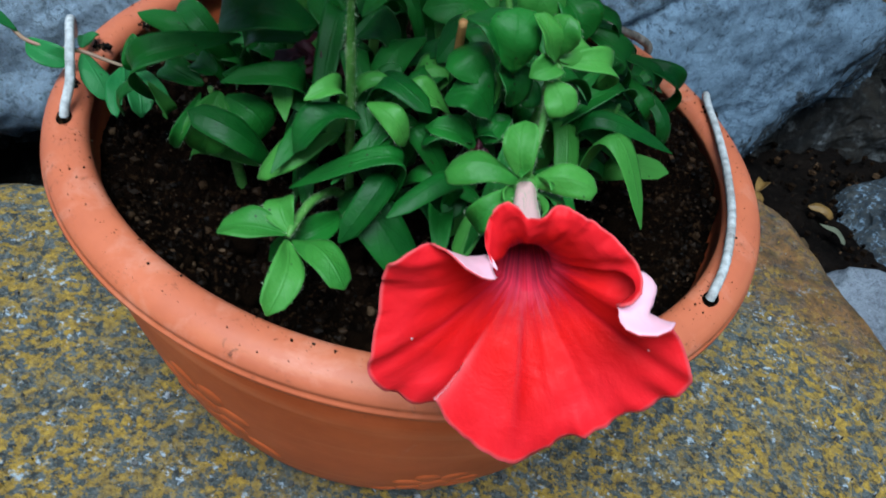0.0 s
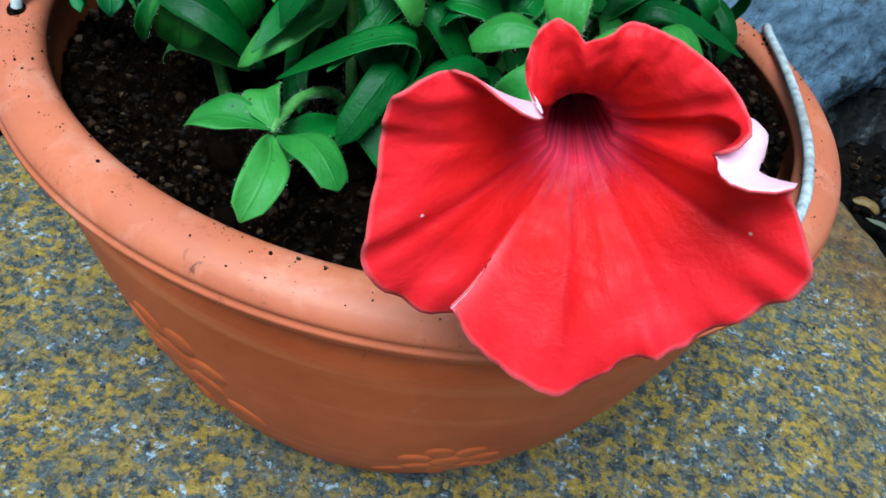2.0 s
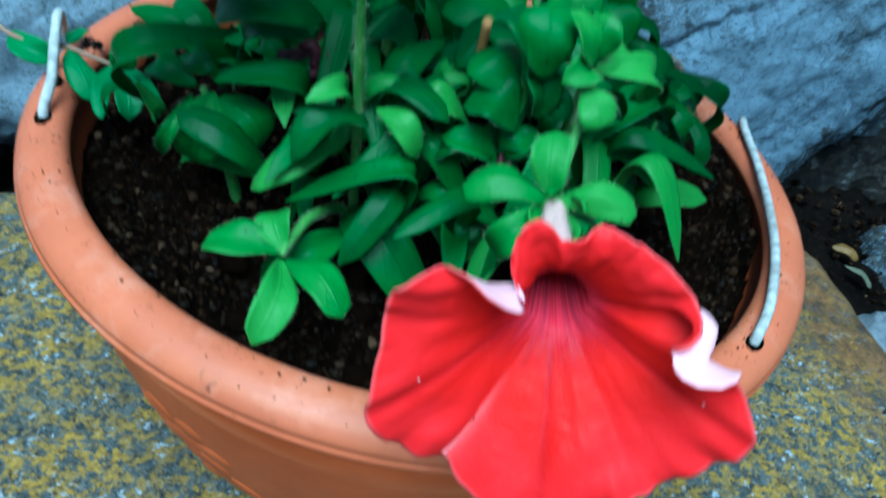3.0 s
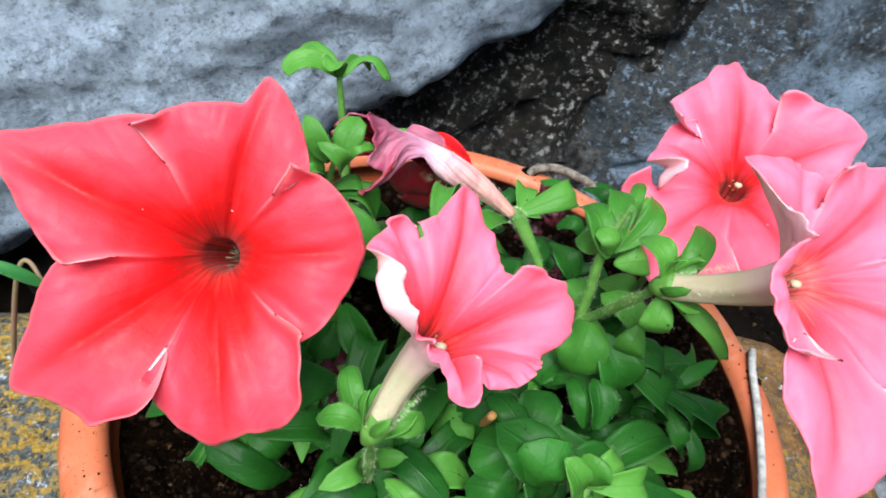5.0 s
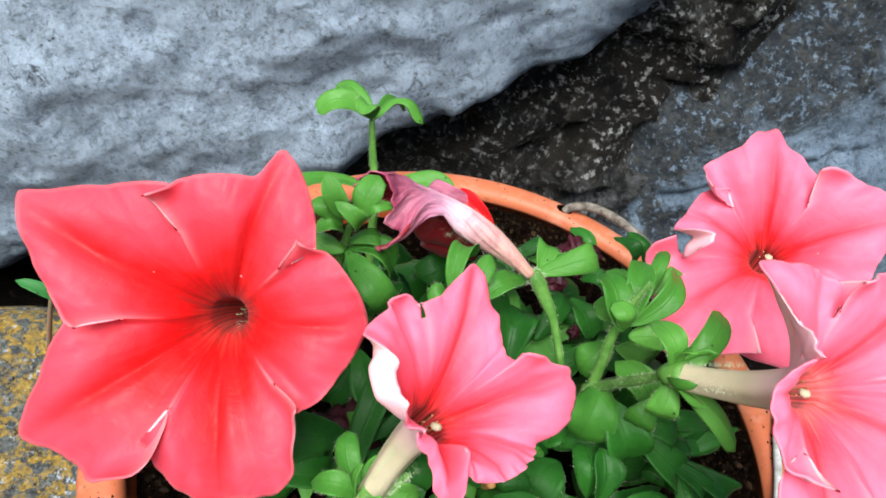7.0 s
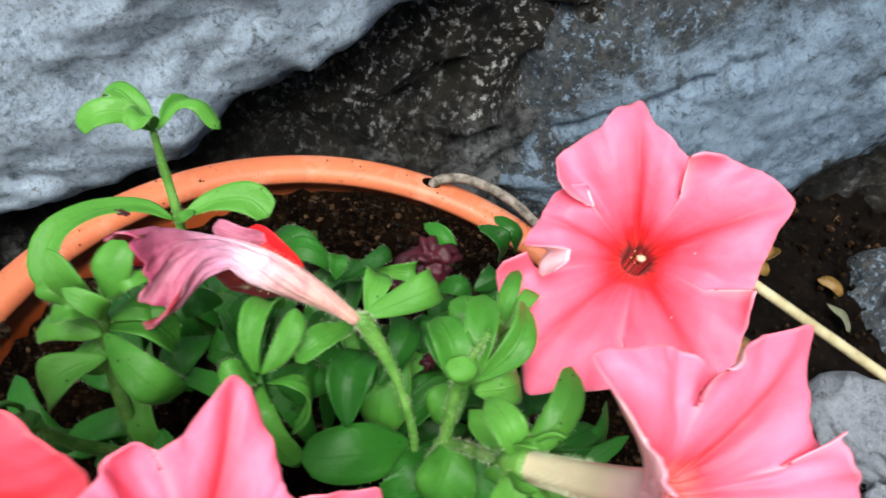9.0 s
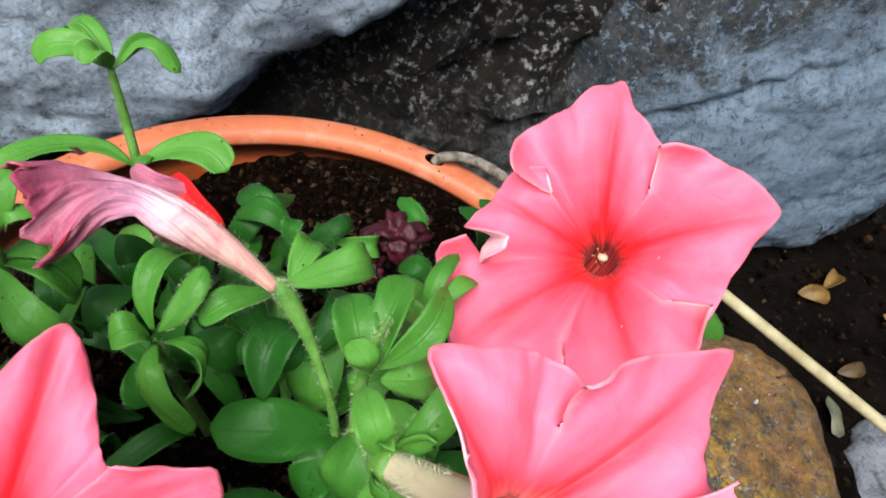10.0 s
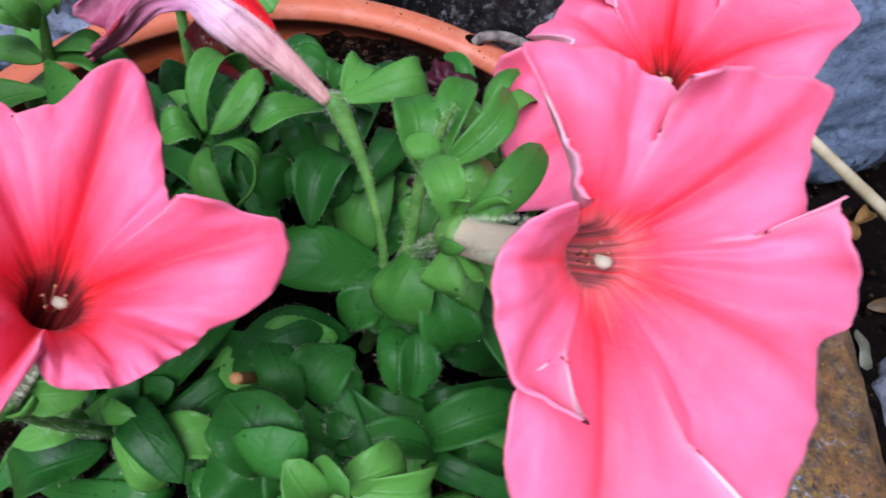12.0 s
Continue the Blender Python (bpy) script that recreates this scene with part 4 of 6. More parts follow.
def soil_thing():
    n, m = 200, 60
    verts, faces = [], []
    for j in range(m + 1):
        r = 0.1176 * (j / m) ** 0.8
        for i in range(n):
            a = 2 * math.pi * i / n
            x, y = r * math.cos(a), r * math.sin(a)
            verts.append((x, y, soil_height(x, y) - 0.001 * (j == m)))
    for j in range(m):
        for i in range(n):
            a, b = j * n + i, j * n + (i + 1) % n
            faces.append((a, b, b + n, a + n))
    ob = new("soil", mesh_of("soil", verts, faces, [M_SOIL]))
    tagged(ob, "dark crumbly potting soil filling the pot", "soil")
    lump = random.Random(8)
    shapes = [stone_mesh("clod", (1.0, 0.8, 0.55), 3.0 + 2 * k, [M_SOIL], 2, 0.55) for k in range(6)]
    for k in range(110):
        r, a = 0.107 * lump.random() ** 0.45, lump.random() * 6.283
        x, y, q = r * math.cos(a), r * math.sin(a), 0.0016 + 0.0034 * lump.random() ** 2.5
        one = part("clod", shapes[k % 6], ob)
        one.location = (x, y, soil_height(x, y) + 0.15 * q)
        one.rotation_euler = (0, 0, lump.random() * 6.283)
        one.scale = (q, q, q)
    rng = random.Random(3)
    places = []
    for _ in range(12000):
        r, a = 0.1145 * rng.random() ** 0.4, rng.random() * 6.283
        x, y = r * math.cos(a), r * math.sin(a)
        s = 0.0003 + 0.0016 * rng.random() ** 6
        places.append((x, y, soil_height(x, y) + s * 0.25, s))
    tagged(new("soil_crumbs", clods("soil_crumbs", places, M_CRUMB)), "loose crumbs and clods on the potting soil", "soil", kind="stuff")
    places = []
    while len(places) < 700:
        a = rng.random() * 6.283
        d = rng.gauss(0, 1) * 0.004
        f = noise.noise(Vector((math.cos(a) * 3, math.sin(a) * 3, 2.0)))
        if abs(d) > 0.0075 or rng.random() > 0.25 + 1.3 * max(0, f):
            continue
        s = 0.00012 + 0.00045 * rng.random() ** 5
        prof = rim_profile[6:14]
        r = 0.1225 + d
        z = float(np.interp(r, [q[0] for q in prof], [q[1] for q in prof])) if r > prof[0][0] else 0.1245 + 0.0055 * math.sqrt(max(0, 1 - ((0.1214 - r) / 0.0048) ** 2))
        places.append((r * math.cos(a), r * math.sin(a), z + s * 0.3, s))
    for cx, cy, n in ((-0.1210, -0.0070, 26), (-0.1125, 0.0160, 18), (0.1180, 0.0420, 14), (-0.1190, -0.0300, 12)):
        for _ in range(n):
            x, y = cx + rng.gauss(0, 0.0016), cy + rng.gauss(0, 0.0020)
            places.append((x, y, 0.1296 + 0.0012 * rng.random(), 0.0004 + 0.0011 * rng.random() ** 2))
    tagged(new("soil_specks", clods("soil_specks", places, M_CRUMB)), "black specks of soil spilt on the pot rim", "soil", kind="stuff")


soil_thing()

# ---- the petunia plant ----
plant = thing("petunia_plant", "bushy green petunia with red and coral flowers growing in the pot", "plant", at=(0, 0, 0))
count = [0]
rng_arch = random.Random(31)


def leaf(base, tip, width, arch, mat=None):
    count[0] += 1
    # low leaves take the green with shade put in, high shoots the young one
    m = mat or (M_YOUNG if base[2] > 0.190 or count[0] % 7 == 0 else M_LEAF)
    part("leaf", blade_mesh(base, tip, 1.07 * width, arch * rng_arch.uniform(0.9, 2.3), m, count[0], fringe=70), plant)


def stem(points, radii, hair=0, mat=None, hair_length=0.0014):
    me, path, rad = tube_mesh("stem", points, [0.76 * q for q in radii[:-1]] + [0.45 * radii[-1]], mat or M_STEM, 9, 26)
    ob = part("stem", me, plant)
    if hair:
        tagged(part("hairs", hairs_mesh(path, rad, 2 * hair, hair_length, random.Random(hair)), ob, "fine pale hairs"), kind="stuff")
    return ob


def corolla_mesh(name, center, normal, up, outline, tips, back, mats, dip=0.006, throat=0.0042, wrinkle=0.0013, tube_r=0.0022, seed=0, cup=2.0, nt=260, curls=(), lap=0.0035, sinus=(), slit=0.62, pleat=0.0068):
    """The trumpet: outline is (degrees, cm from the axis, cm of lift) round the edge, tips the degrees of the five lobes' middles, back the calyx's place."""
    c, n = np.array(center), unit(normal)
    u = np.array(up, dtype=float)
    u = unit(u - n * (u @ n))
    e1 = np.cross(u, n)
    o = sorted(outline)
    deg = np.array([q[0] for q in o])
    th = np.arange(nt) * 360.0 / nt
    deg3 = np.concatenate([deg - 360, deg, deg + 360])
    rr = np.interp(th, deg3, np.tile([q[1] for q in o], 3)) / 100
    ll = np.interp(th, deg3, np.tile([q[2] for q in o], 3)) / 100
    for _ in range(1):
        rr = 0.25 * np.roll(rr, 1) + 0.5 * rr + 0.25 * np.roll(rr, -1)
    for _ in range(8):
        ll = 0.25 * np.roll(ll, 1) + 0.5 * ll + 0.25 * np.roll(ll, -1)
    dist = np.min(np.abs((th[:, None] - np.array(tips)[None, :] + 180) % 360 - 180), axis=1) / 36.0
    # each lobe laps over the next one at the sinus between them, with a slit from part of the way out
    tip_s = sorted(q % 360 for q in tips)
    sinus = sinus or [(a + ((b - a) % 360) / 2) % 360 for a, b in zip(tip_s, tip_s[1:] + tip_s[:1])]
    way = 1 if lap > 0 else -1
    over, lip, slide, cut = np.zeros(nt), np.zeros(nt), np.zeros(nt), set()
    for q in sinus:
        off = ((q - th) * way + 180) % 360 - 180
        over += np.where(off >= 0, np.exp(-off / 13.0), -0.35 * np.exp(-np.abs(off) / 10.0))
        slide += way * np.where(off >= 0, np.exp(-off / 12.0), -np.exp(-np.abs(off) / 12.0)) * min(10.0, abs(lap) * 1400)
        lip = np.maximum(lip, np.where(off >= 0, np.exp(-(off / 3.0) ** 2), 0.0) * min(1.0, abs(lap) / 0.004))
        cut.add(int(math.floor((q % 360) / 360.0 * nt - (0 if way > 0 else 1e-6))) % nt)
    rings_t, rings_l = 12, 30
    mouth = c - n * dip
    b = np.array(back, dtype=float)
    ctrl = mouth - n * np.linalg.norm(mouth - b) * 0.5
    grid, along = [], []
    for i in range(rings_t):
        s = i / rings_t
        p = b * (1 - s) ** 2 + 2 * ctrl * s * (1 - s) + mouth * s * s
        tan = unit(2 * (1 - s) * (ctrl - b) + 2 * s * (mouth - ctrl))
        f1 = unit(e1 - tan * (e1 @ tan))
        f2 = np.cross(tan, f1)
        r = tube_r + (throat - tube_r) * s ** 1.5
        a = np.radians(th)
        rad = r * (1 + 0.06 * np.cos(5 * a))
        grid.append(p + rad[:, None] * (np.cos(a)[:, None] * f1 + np.sin(a)[:, None] * f2))
        along.append(0.3 * s)
    for i in range(rings_l + 1):
        s = i / rings_l
        a = np.radians(th + slide * max(0.0, (s - slit) / (1 - slit)) ** 0.5)
        rad = throat + (rr - throat) * s
        hgt = ll * s ** cup - dip * (1 - s) ** 3.2
        row = np.empty((nt, 3))
        for k in range(nt):
            w = wrinkle * s ** 1.2 * fbm((math.cos(a[k]) * 3.2 + seed * 3, math.sin(a[k]) * 3.2, s * 2.5 + seed), 2, 0.4)
            w += 0.25 * wrinkle * s * fbm((math.cos(a[k]) * 7 + seed, math.sin(a[k]) * 7, s * 4 + seed * 2), 1)
            w += pleat * s * math.sin(math.pi * min(1, s * 0.88)) * (0.5 * (1 - dist[k] ** 2) - math.exp(-(dist[k] / 0.09) ** 2) * 0.30 - 0.5 * math.exp(-((dist[k] - 1) / 0.2) ** 2))
            w += 0.0022 * s ** 5 * fbm((math.cos(a[k]) * 4.5 + seed, math.sin(a[k]) * 4.5, seed * 5), 2)
            w += 0.0007 * s ** 9 * fbm((math.cos(a[k]) * 11 + seed, math.sin(a[k]) * 11, seed * 2), 2) - 0.0011 * max(0.0, (s - 0.80) / 0.20) ** 2 * (0.6 + 1.2 * noise.noise(Vector((math.cos(a[k]) * 2.2 + seed, math.sin(a[k]) * 2.2, 1.5))))
            fold = abs(lap) * max(0.0, (s - 0.35) / 0.65) ** 1.5 * over[k]
            for cd, half, amount, start, bend in curls:
                fall = math.exp(-(((th[k] - cd + 180) % 360 - 180) / half) ** 4) * amount
                if s > start and fall > 0.05:
                    t = (s - start) / (1 - start)
                    run = (rr[k] - throat) * (1 - start)
                    f, rest = fall * min(1.0, t / bend), max(0.0, t - bend)
                    rad[k] = throat + (rr[k] - throat) * start + run * (bend / fall * math.sin(f) + rest * math.cos(fall))
                    hgt[k] += run * (bend / fall * (1 - math.cos(f)) + rest * math.sin(fall))
            row[k] = c + rad[k] * (math.cos(a[k]) * e1 + math.sin(a[k]) * u) + n * (hgt[k] + w + fold)
        grid.append(row)
        along.append(0.3 + 0.7 * s)
    g = np.array(grid)
    R = len(g)
    dv = np.gradient(g, axis=0)
    du = np.roll(g, -1, axis=1) - np.roll(g, 1, axis=1)
    nn = np.cross(du, dv)
    nn /= np.maximum(np.linalg.norm(nn, axis=2, keepdims=True), 1e-12)
    if (nn[-3] @ n).mean() > 0:
        nn = -nn
    back_g = g + nn * 0.00045
    verts = np.vstack([g.reshape(-1, 3), back_g.reshape(-1, 3)])
    faces, mi = [], []
    m = R * nt
    for i in range(R - 1):
        for k in range(nt):
            a1, b1 = i * nt + k, i * nt + (k + 1) % nt
            if k in cut and i >= rings_t + slit * rings_l:
                faces += [(a1, m + a1, m + a1 + nt, a1 + nt), (b1, b1 + nt, m + b1 + nt, m + b1)]
                mi += [0, 0]
                continue
            faces.append((a1, b1, b1 + nt, a1 + nt))
            mi.append(0)
            faces.append((m + a1, m + a1 + nt, m + b1 + nt, m + b1))
            mi.append(1)
    for k in range(nt):
        a1, b1 = (R - 1) * nt + k, (R - 1) * nt + (k + 1) % nt
        if k not in cut:
            faces.append((a1, b1, m + b1, m + a1))
            mi.append(0)
    me = mesh_of(name, verts, faces, mats, mi)
    for key, vals in (("along", np.repeat(along, nt)), ("rib", np.tile(dist, R)), ("lip", np.tile(lip, R))):
        at = me.attributes.new(key, "FLOAT", "POINT")
        at.data.foreach_set("value", np.concatenate([vals, vals]).astype(np.float32))
    layer = me.uv_layers.new(name="UVMap")
    idx = np.empty(len(me.loops), dtype=np.int32)
    me.loops.foreach_get("vertex_index", idx)
    uvs = np.stack([np.tile(np.arange(nt) / nt, R), np.repeat(along, nt)], 1)
    layer.data.foreach_set("uv", np.vstack([uvs, uvs])[idx].astype(np.float32).ravel())
    return me


def stamens(parent, center, normal, depth, color=None):
    n = unit(normal)
    e = unit(np.cross(n, (0.3, 0.9, 0.1)))
    f = np.cross(n, e)
    c = np.array(center) - n * (depth + 0.004)
    for k in range(5):
        a = k * 1.2566 + 0.4
        d = (math.cos(a) * e + math.sin(a) * f) * 0.0013
        tip = c + n * (depth * 0.45 + 0.0005 * k) + d * 1.3
        me, path, rad = tube_mesh("stamen", [c + d * 0.6, c + n * depth * 0.5 + d, tip], [0.00020, 0.00018, 0.00026], M_STAMEN, 6, 8)
        part("stamen", me, parent)
    ob = part("pistil", stone_mesh("pistil", (0.0012, 0.0008, 0.0008), 1.0, [M_STIGMA], 2, 0.35), parent, "pale sticky stigma")
    ob.location = c + n * depth * 0.62 - e * 0.0012


def withered_trumpet(path, top, prof, mats, nt=72, ns=64, seed=3):
    """A collapsed trumpet: prof is (run 0..1, half height, half depth, opening and its turn from below in degrees) along it."""
    line = smooth_path(path, ns)
    q = np.array(prof, dtype=float)
    run = np.linspace(0, 1, ns)
    hv, hd, gap, turn = (np.interp(run, q[:, 0], q[:, k]) for k in (1, 2, 3, 4))
    grid = np.empty((ns, nt, 3))
    for i in range(ns):
        tan = unit(line[min(i + 1, ns - 1)] - line[max(i - 1, 0)])
        up = np.array(top, dtype=float)
        up = unit(up - tan * (up @ tan))
        sd = np.cross(tan, up)
        s = run[i]
        for k in range(nt):
            f = 2 * k / (nt - 1) - 1
            a = f * (math.pi - radians(gap[i]) / 2) + radians(turn[i])
            w = s ** 1.2 * (0.0019 * fbm((f * 4.0, s * 2.6, seed), 3) + 0.0012 * (0.5 - abs(fbm((f * 9, s * 2.2, seed + 4), 2))))
            ruffle = 0.0030 * max(0, s - 0.72) / 0.28 * math.sin(f * 8 + 1.0)
            jag = 0.0045 * max(0, s - 0.80) / 0.2 * fbm((f * 4, 0.5, seed + 8), 3)
            grid[i, k] = line[i] + up * math.cos(a) * (hv[i] + w + ruffle) + sd * math.sin(a) * (hd[i] + w) + tan * jag
    du = np.gradient(grid, axis=1)
    dv = np.gradient(grid, axis=0)
    nn = np.cross(du, dv)
    nn /= np.maximum(np.linalg.norm(nn, axis=2, keepdims=True), 1e-12)
    if ((grid - line[:, None]) * nn).sum() < 0:
        nn = -nn
    verts = np.vstack([grid.reshape(-1, 3), (grid - nn * 0.0004).reshape(-1, 3)])
    m = ns * nt
    faces, mi = [], []
    for i in range(ns - 1):
        for k in range(nt - 1):
            a = i * nt + k
            faces += [(a, a + 1, a + nt + 1, a + nt), (m + a, m + a + nt, m + a + nt + 1, m + a + 1)]
            mi += [1, 0]
    border = [(i * nt, (i + 1) * nt) for i in range(ns - 1)] + [((i + 1) * nt + nt - 1, i * nt + nt - 1) for i in range(ns - 1)]
    border += [((ns - 1) * nt + k, (ns - 1) * nt + k + 1) for k in range(nt - 1)] + [(k + 1, k) for k in range(nt - 1)]
    for a, b in border:
        faces.append((a, b, m + b, m + a))
        mi.append(1)
    me = mesh_of("flower", verts, faces, mats, mi)
    for key, vals in (("along", np.repeat(run, nt)), ("rib", np.tile(np.abs((np.linspace(0, 5, nt) % 1) * 2 - 1), ns))):
        at = me.attributes.new(key, "FLOAT", "POINT")
        at.data.foreach_set("value", np.concatenate([vals, vals]).astype(np.float32))
    layer = me.uv_layers.new(name="UVMap")
    idx = np.empty(len(me.loops), dtype=np.int32)
    me.loops.foreach_get("vertex_index", idx)
    uvs = np.stack([np.tile(np.linspace(0, 1, nt), ns), np.repeat(run, nt)], 1)
    layer.data.foreach_set("uv", np.vstack([uvs, uvs])[idx].astype(np.float32).ravel())
    return me, line, 0.5 * (hv + hd)


def flower(label, center, normal, up, outline, tips, back, mats, sepals=(), **kw):
    cm = [q / 100 for q in center]
    bk = [q / 100 for q in back]
    ob = part("flower", corolla_mesh("flower", cm, normal, up, outline, tips, bk, mats, **kw), plant, label)
    d = kw.get("dip", 0.006)
    if mats[0] in (M_CORAL, M_CORALPALE):
        stamens(ob, cm, normal, d)
    ax = unit(np.array(cm) - np.array(bk))
    side = unit(np.cross(ax, (0.21, 0.3, 0.93)))
    wide = np.cross(ax, side)
    b0 = np.array(bk)
    me, path, rad = tube_mesh("calyx", [b0 - ax * 0.004, b0 - ax * 0.001, b0 + ax * 0.0035], [0.0012, 0.0030, 0.0031], M_STEM, 12, 8)
    cal = part("calyx", me, ob, "green hairy calyx")
    for q in range(5):
        a = q * 1.2566 + 0.3
        d = math.cos(a) * side + math.sin(a) * wide
        part("sepal", blade_mesh(b0 + d * 0.0026, b0 + d * 0.0075 + ax * 0.0090, 0.0034, 0.10, M_YOUNG, q + 0.5, 7, 4, face=d), cal)
    pts = np.array([np.array(bk) + (np.array(cm) - np.array(bk)) * s for s in np.linspace(0, 0.5, 12)])
    tagged(part("hairs", hairs_mesh(pts, np.linspace(0.0024, 0.0036, 12), 520, 0.0013, random.Random(7)), ob, "fine pale hairs"), kind="stuff")
    return ob


scarlet = flower("scarlet petunia flower hanging over the pot rim", (3.05, -13.2, 18.0), (0, -0.98, 0.2), (0, 0, 1),
       [(6, 2.85, 1.2), (13, 2.85, 1.2), (16, 3.3, 1.15), (22, 3.5, 1.1), (28, 3.2, 1.0), (32, 2.3, 0.9), (45, 2.2, 0.7), (55, 2.1, 0.5), (71, 2.0, 0.3), (84, 1.9, 0.2), (98, 1.6, 0.3), (104, 1.5, 0.45), (108, 1.7, 0.2),
        (116, 1.9, 0.1), (125, 1.8, 0.1), (137, 1.5, 0.2), (146, 1.15, 0.5), (151, 1.5, 0.8), (157, 2.1, 0.8), (163, 2.5, 0.9), (174, 2.9, 1.0), (197, 3.0, 1.0), (213, 3.4, 1.1), (218, 3.7, 1.3),
        (226, 3.7, 1.2), (236, 3.6, 1.2), (245, 3.4, 1.0), (247, 3.2, 0.7), (258, 3.5, 1.1), (271, 3.6, 1.4), (279, 3.8, 1.7), (298, 3.2, 1.5), (321, 3.4, 1.3), (346, 3.8, 1.2)],
       (218, 279, 347, 72, 160), (3.1, -8.9, 17.2), [M_RED, M_REDUNDER], dip=0.0055, throat=0.0056, tube_r=0.0020, cup=1.0, seed=1,
       curls=((22, 9, 2.85, 0.62, 0.35), (148, 6, 2.3, 0.60, 0.4)), pleat=0.0035, lap=-0.0022, sinus=(148, 247))
flower("large red petunia flower, fully open", (-6.45, -6.25, 23.7), (0.12, -0.68, 0.725), (0, 0, 1),
       [(13, 3.3, -0.3), (26, 3.2, 0.0), (41, 3.0, 0.15), (54, 2.7, 0.3), (63, 3.2, 0.0), (77, 3.9, -0.3), (83, 4.1, -0.45), (86, 3.3, 0.0), (107, 3.2, 0.15), (122, 3.1, 0.25), (141, 3.7, -0.1),
        (154, 4.5, -0.3), (158, 5.0, -0.4), (162, 4.7, -0.3), (169, 4.0, 0.0), (180, 3.2, 0.1), (188, 2.5, 0.4), (195, 3.1, 0.1), (211, 3.8, 0.0), (223, 4.9, -0.4), (231, 4.3, -0.1), (246, 4.0, 0.0), (254, 3.5, 0.3),
        (257, 2.7, 0.5), (262, 3.0, 0.2), (274, 3.7, 0.0), (281, 4.1, -0.3), (292, 3.7, 0.0), (301, 3.9, -0.1), (309, 3.7, 0.0), (319, 3.2, 0.15), (329, 2.5, 0.45), (336, 2.7, 0.2), (353, 2.9, 0.0)],
       (13, 82, 161, 224, 285), (-6.2, -3.2, 20.4), [M_BRIGHT, M_CORALUNDER], dip=0.016, throat=0.0044, seed=2,
       curls=((321, 9, 1.9, 0.76, 1.0), (251, 7, 2.0, 0.80, 1.0), (50, 5, 1.3, 0.82, 1.0), (118, 6, 1.6, 0.84, 1.0), (184, 5, 1.5, 0.84, 1.0)), lap=0.0036, sinus=(55, 122, 188, 257, 330))
folded = flower("coral petunia flower with one lobe folded over", (-1.08, -6.05, 23.76), (0.36, 0.0, 0.93), (0, 1, 0),
       [(11, 2.1, 0.5), (18, 2.5, 0.5), (27, 2.9, 0.5), (40, 3.2, 0.5), (46, 3.2, 0.5), (50, 2.6, 0.55), (56, 2.1, 0.6), (66, 1.7, 0.65), (78, 1.9, 0.55), (88, 2.3, 0.5), (99, 3.0, 0.5), (107, 3.4, 0.6),
        (113, 3.0, 0.55), (124, 2.4, 0.5), (136, 2.3, 0.45), (142, 2.8, 0.3), (150, 2.8, 0.3), (157, 2.5, 0.5), (178, 2.6, 0.6), (195, 2.9, 0.65), (209, 2.6, 0.65), (221, 1.5, 0.5), (235, 1.1, 0.4),
        (257, 1.4, 0.5), (272, 2.0, 0.55), (279, 2.2, 0.6), (283, 1.6, 0.6), (288, 1.1, 0.6), (298, 1.5, 0.55), (323, 1.7, 0.5), (348, 1.8, 0.5)],
       (107, 44, 330, 277, 185), (-2.1, -7.4, 21.0), [M_CORAL, M_CORALUNDER], dip=0.010, throat=0.0044, tube_r=0.0026, seed=3, cup=1.2,
       curls=((202, 18, 2.7, 0.72, 0.35), (60, 6, 1.5, 0.75, 1.0), (146, 7, 1.6, 0.78, 1.0)), lap=0.002, sinus=(66, 136, 240, 288), slit=0.82)
facing = flower("coral petunia flower facing up behind its neighbours", (6.2, 3.85, 22.6), (-0.30, -0.45, 0.84), (0, 1, 0),
       [(11, 3.3, 0.0), (21, 4.0, -0.2), (36, 3.4, 0.0), (48, 3.0, 0.1), (52, 2.8, 0.2), (55, 2.4, 0.4), (60, 2.5, 0.2), (74, 2.8, 0.0), (87, 3.4, -0.1), (91, 4.1, -0.3), (101, 3.8, -0.1), (108, 3.3, 0.0),
        (128, 3.2, 0.0), (136, 2.8, 0.2), (141, 2.1, 0.5), (147, 2.4, 0.3), (154, 2.5, 0.2), (169, 2.6, 0.2), (182, 2.8, 0.3), (191, 3.4, 0.4), (199, 3.6, 0.2), (210, 3.7, 0.0), (227, 4.0, 0.0),
        (236, 4.6, -0.1), (243, 4.0, -0.1), (259, 3.4, 0.0), (268, 3.4, 0.0), (282, 3.7, 0.0), (297, 4.1, -0.1), (317, 3.2, 0.0), (331, 2.8, 0.2), (357, 2.9, 0.0)],
       (21, 92, 165, 228, 297), (5.6, 3.6, 19.2), [M_CORAL, M_CORALUNDER], dip=0.015, throat=0.0042, seed=4,
       curls=((51, 5, 1.6, 0.78, 1.0), (191, 8, 2.7, 0.62, 0.35), (137, 6, 1.6, 0.74, 1.0), (326, 5, 1.3, 0.85, 1.0)), lap=0.007, sinus=(56, 141, 197, 262, 331))
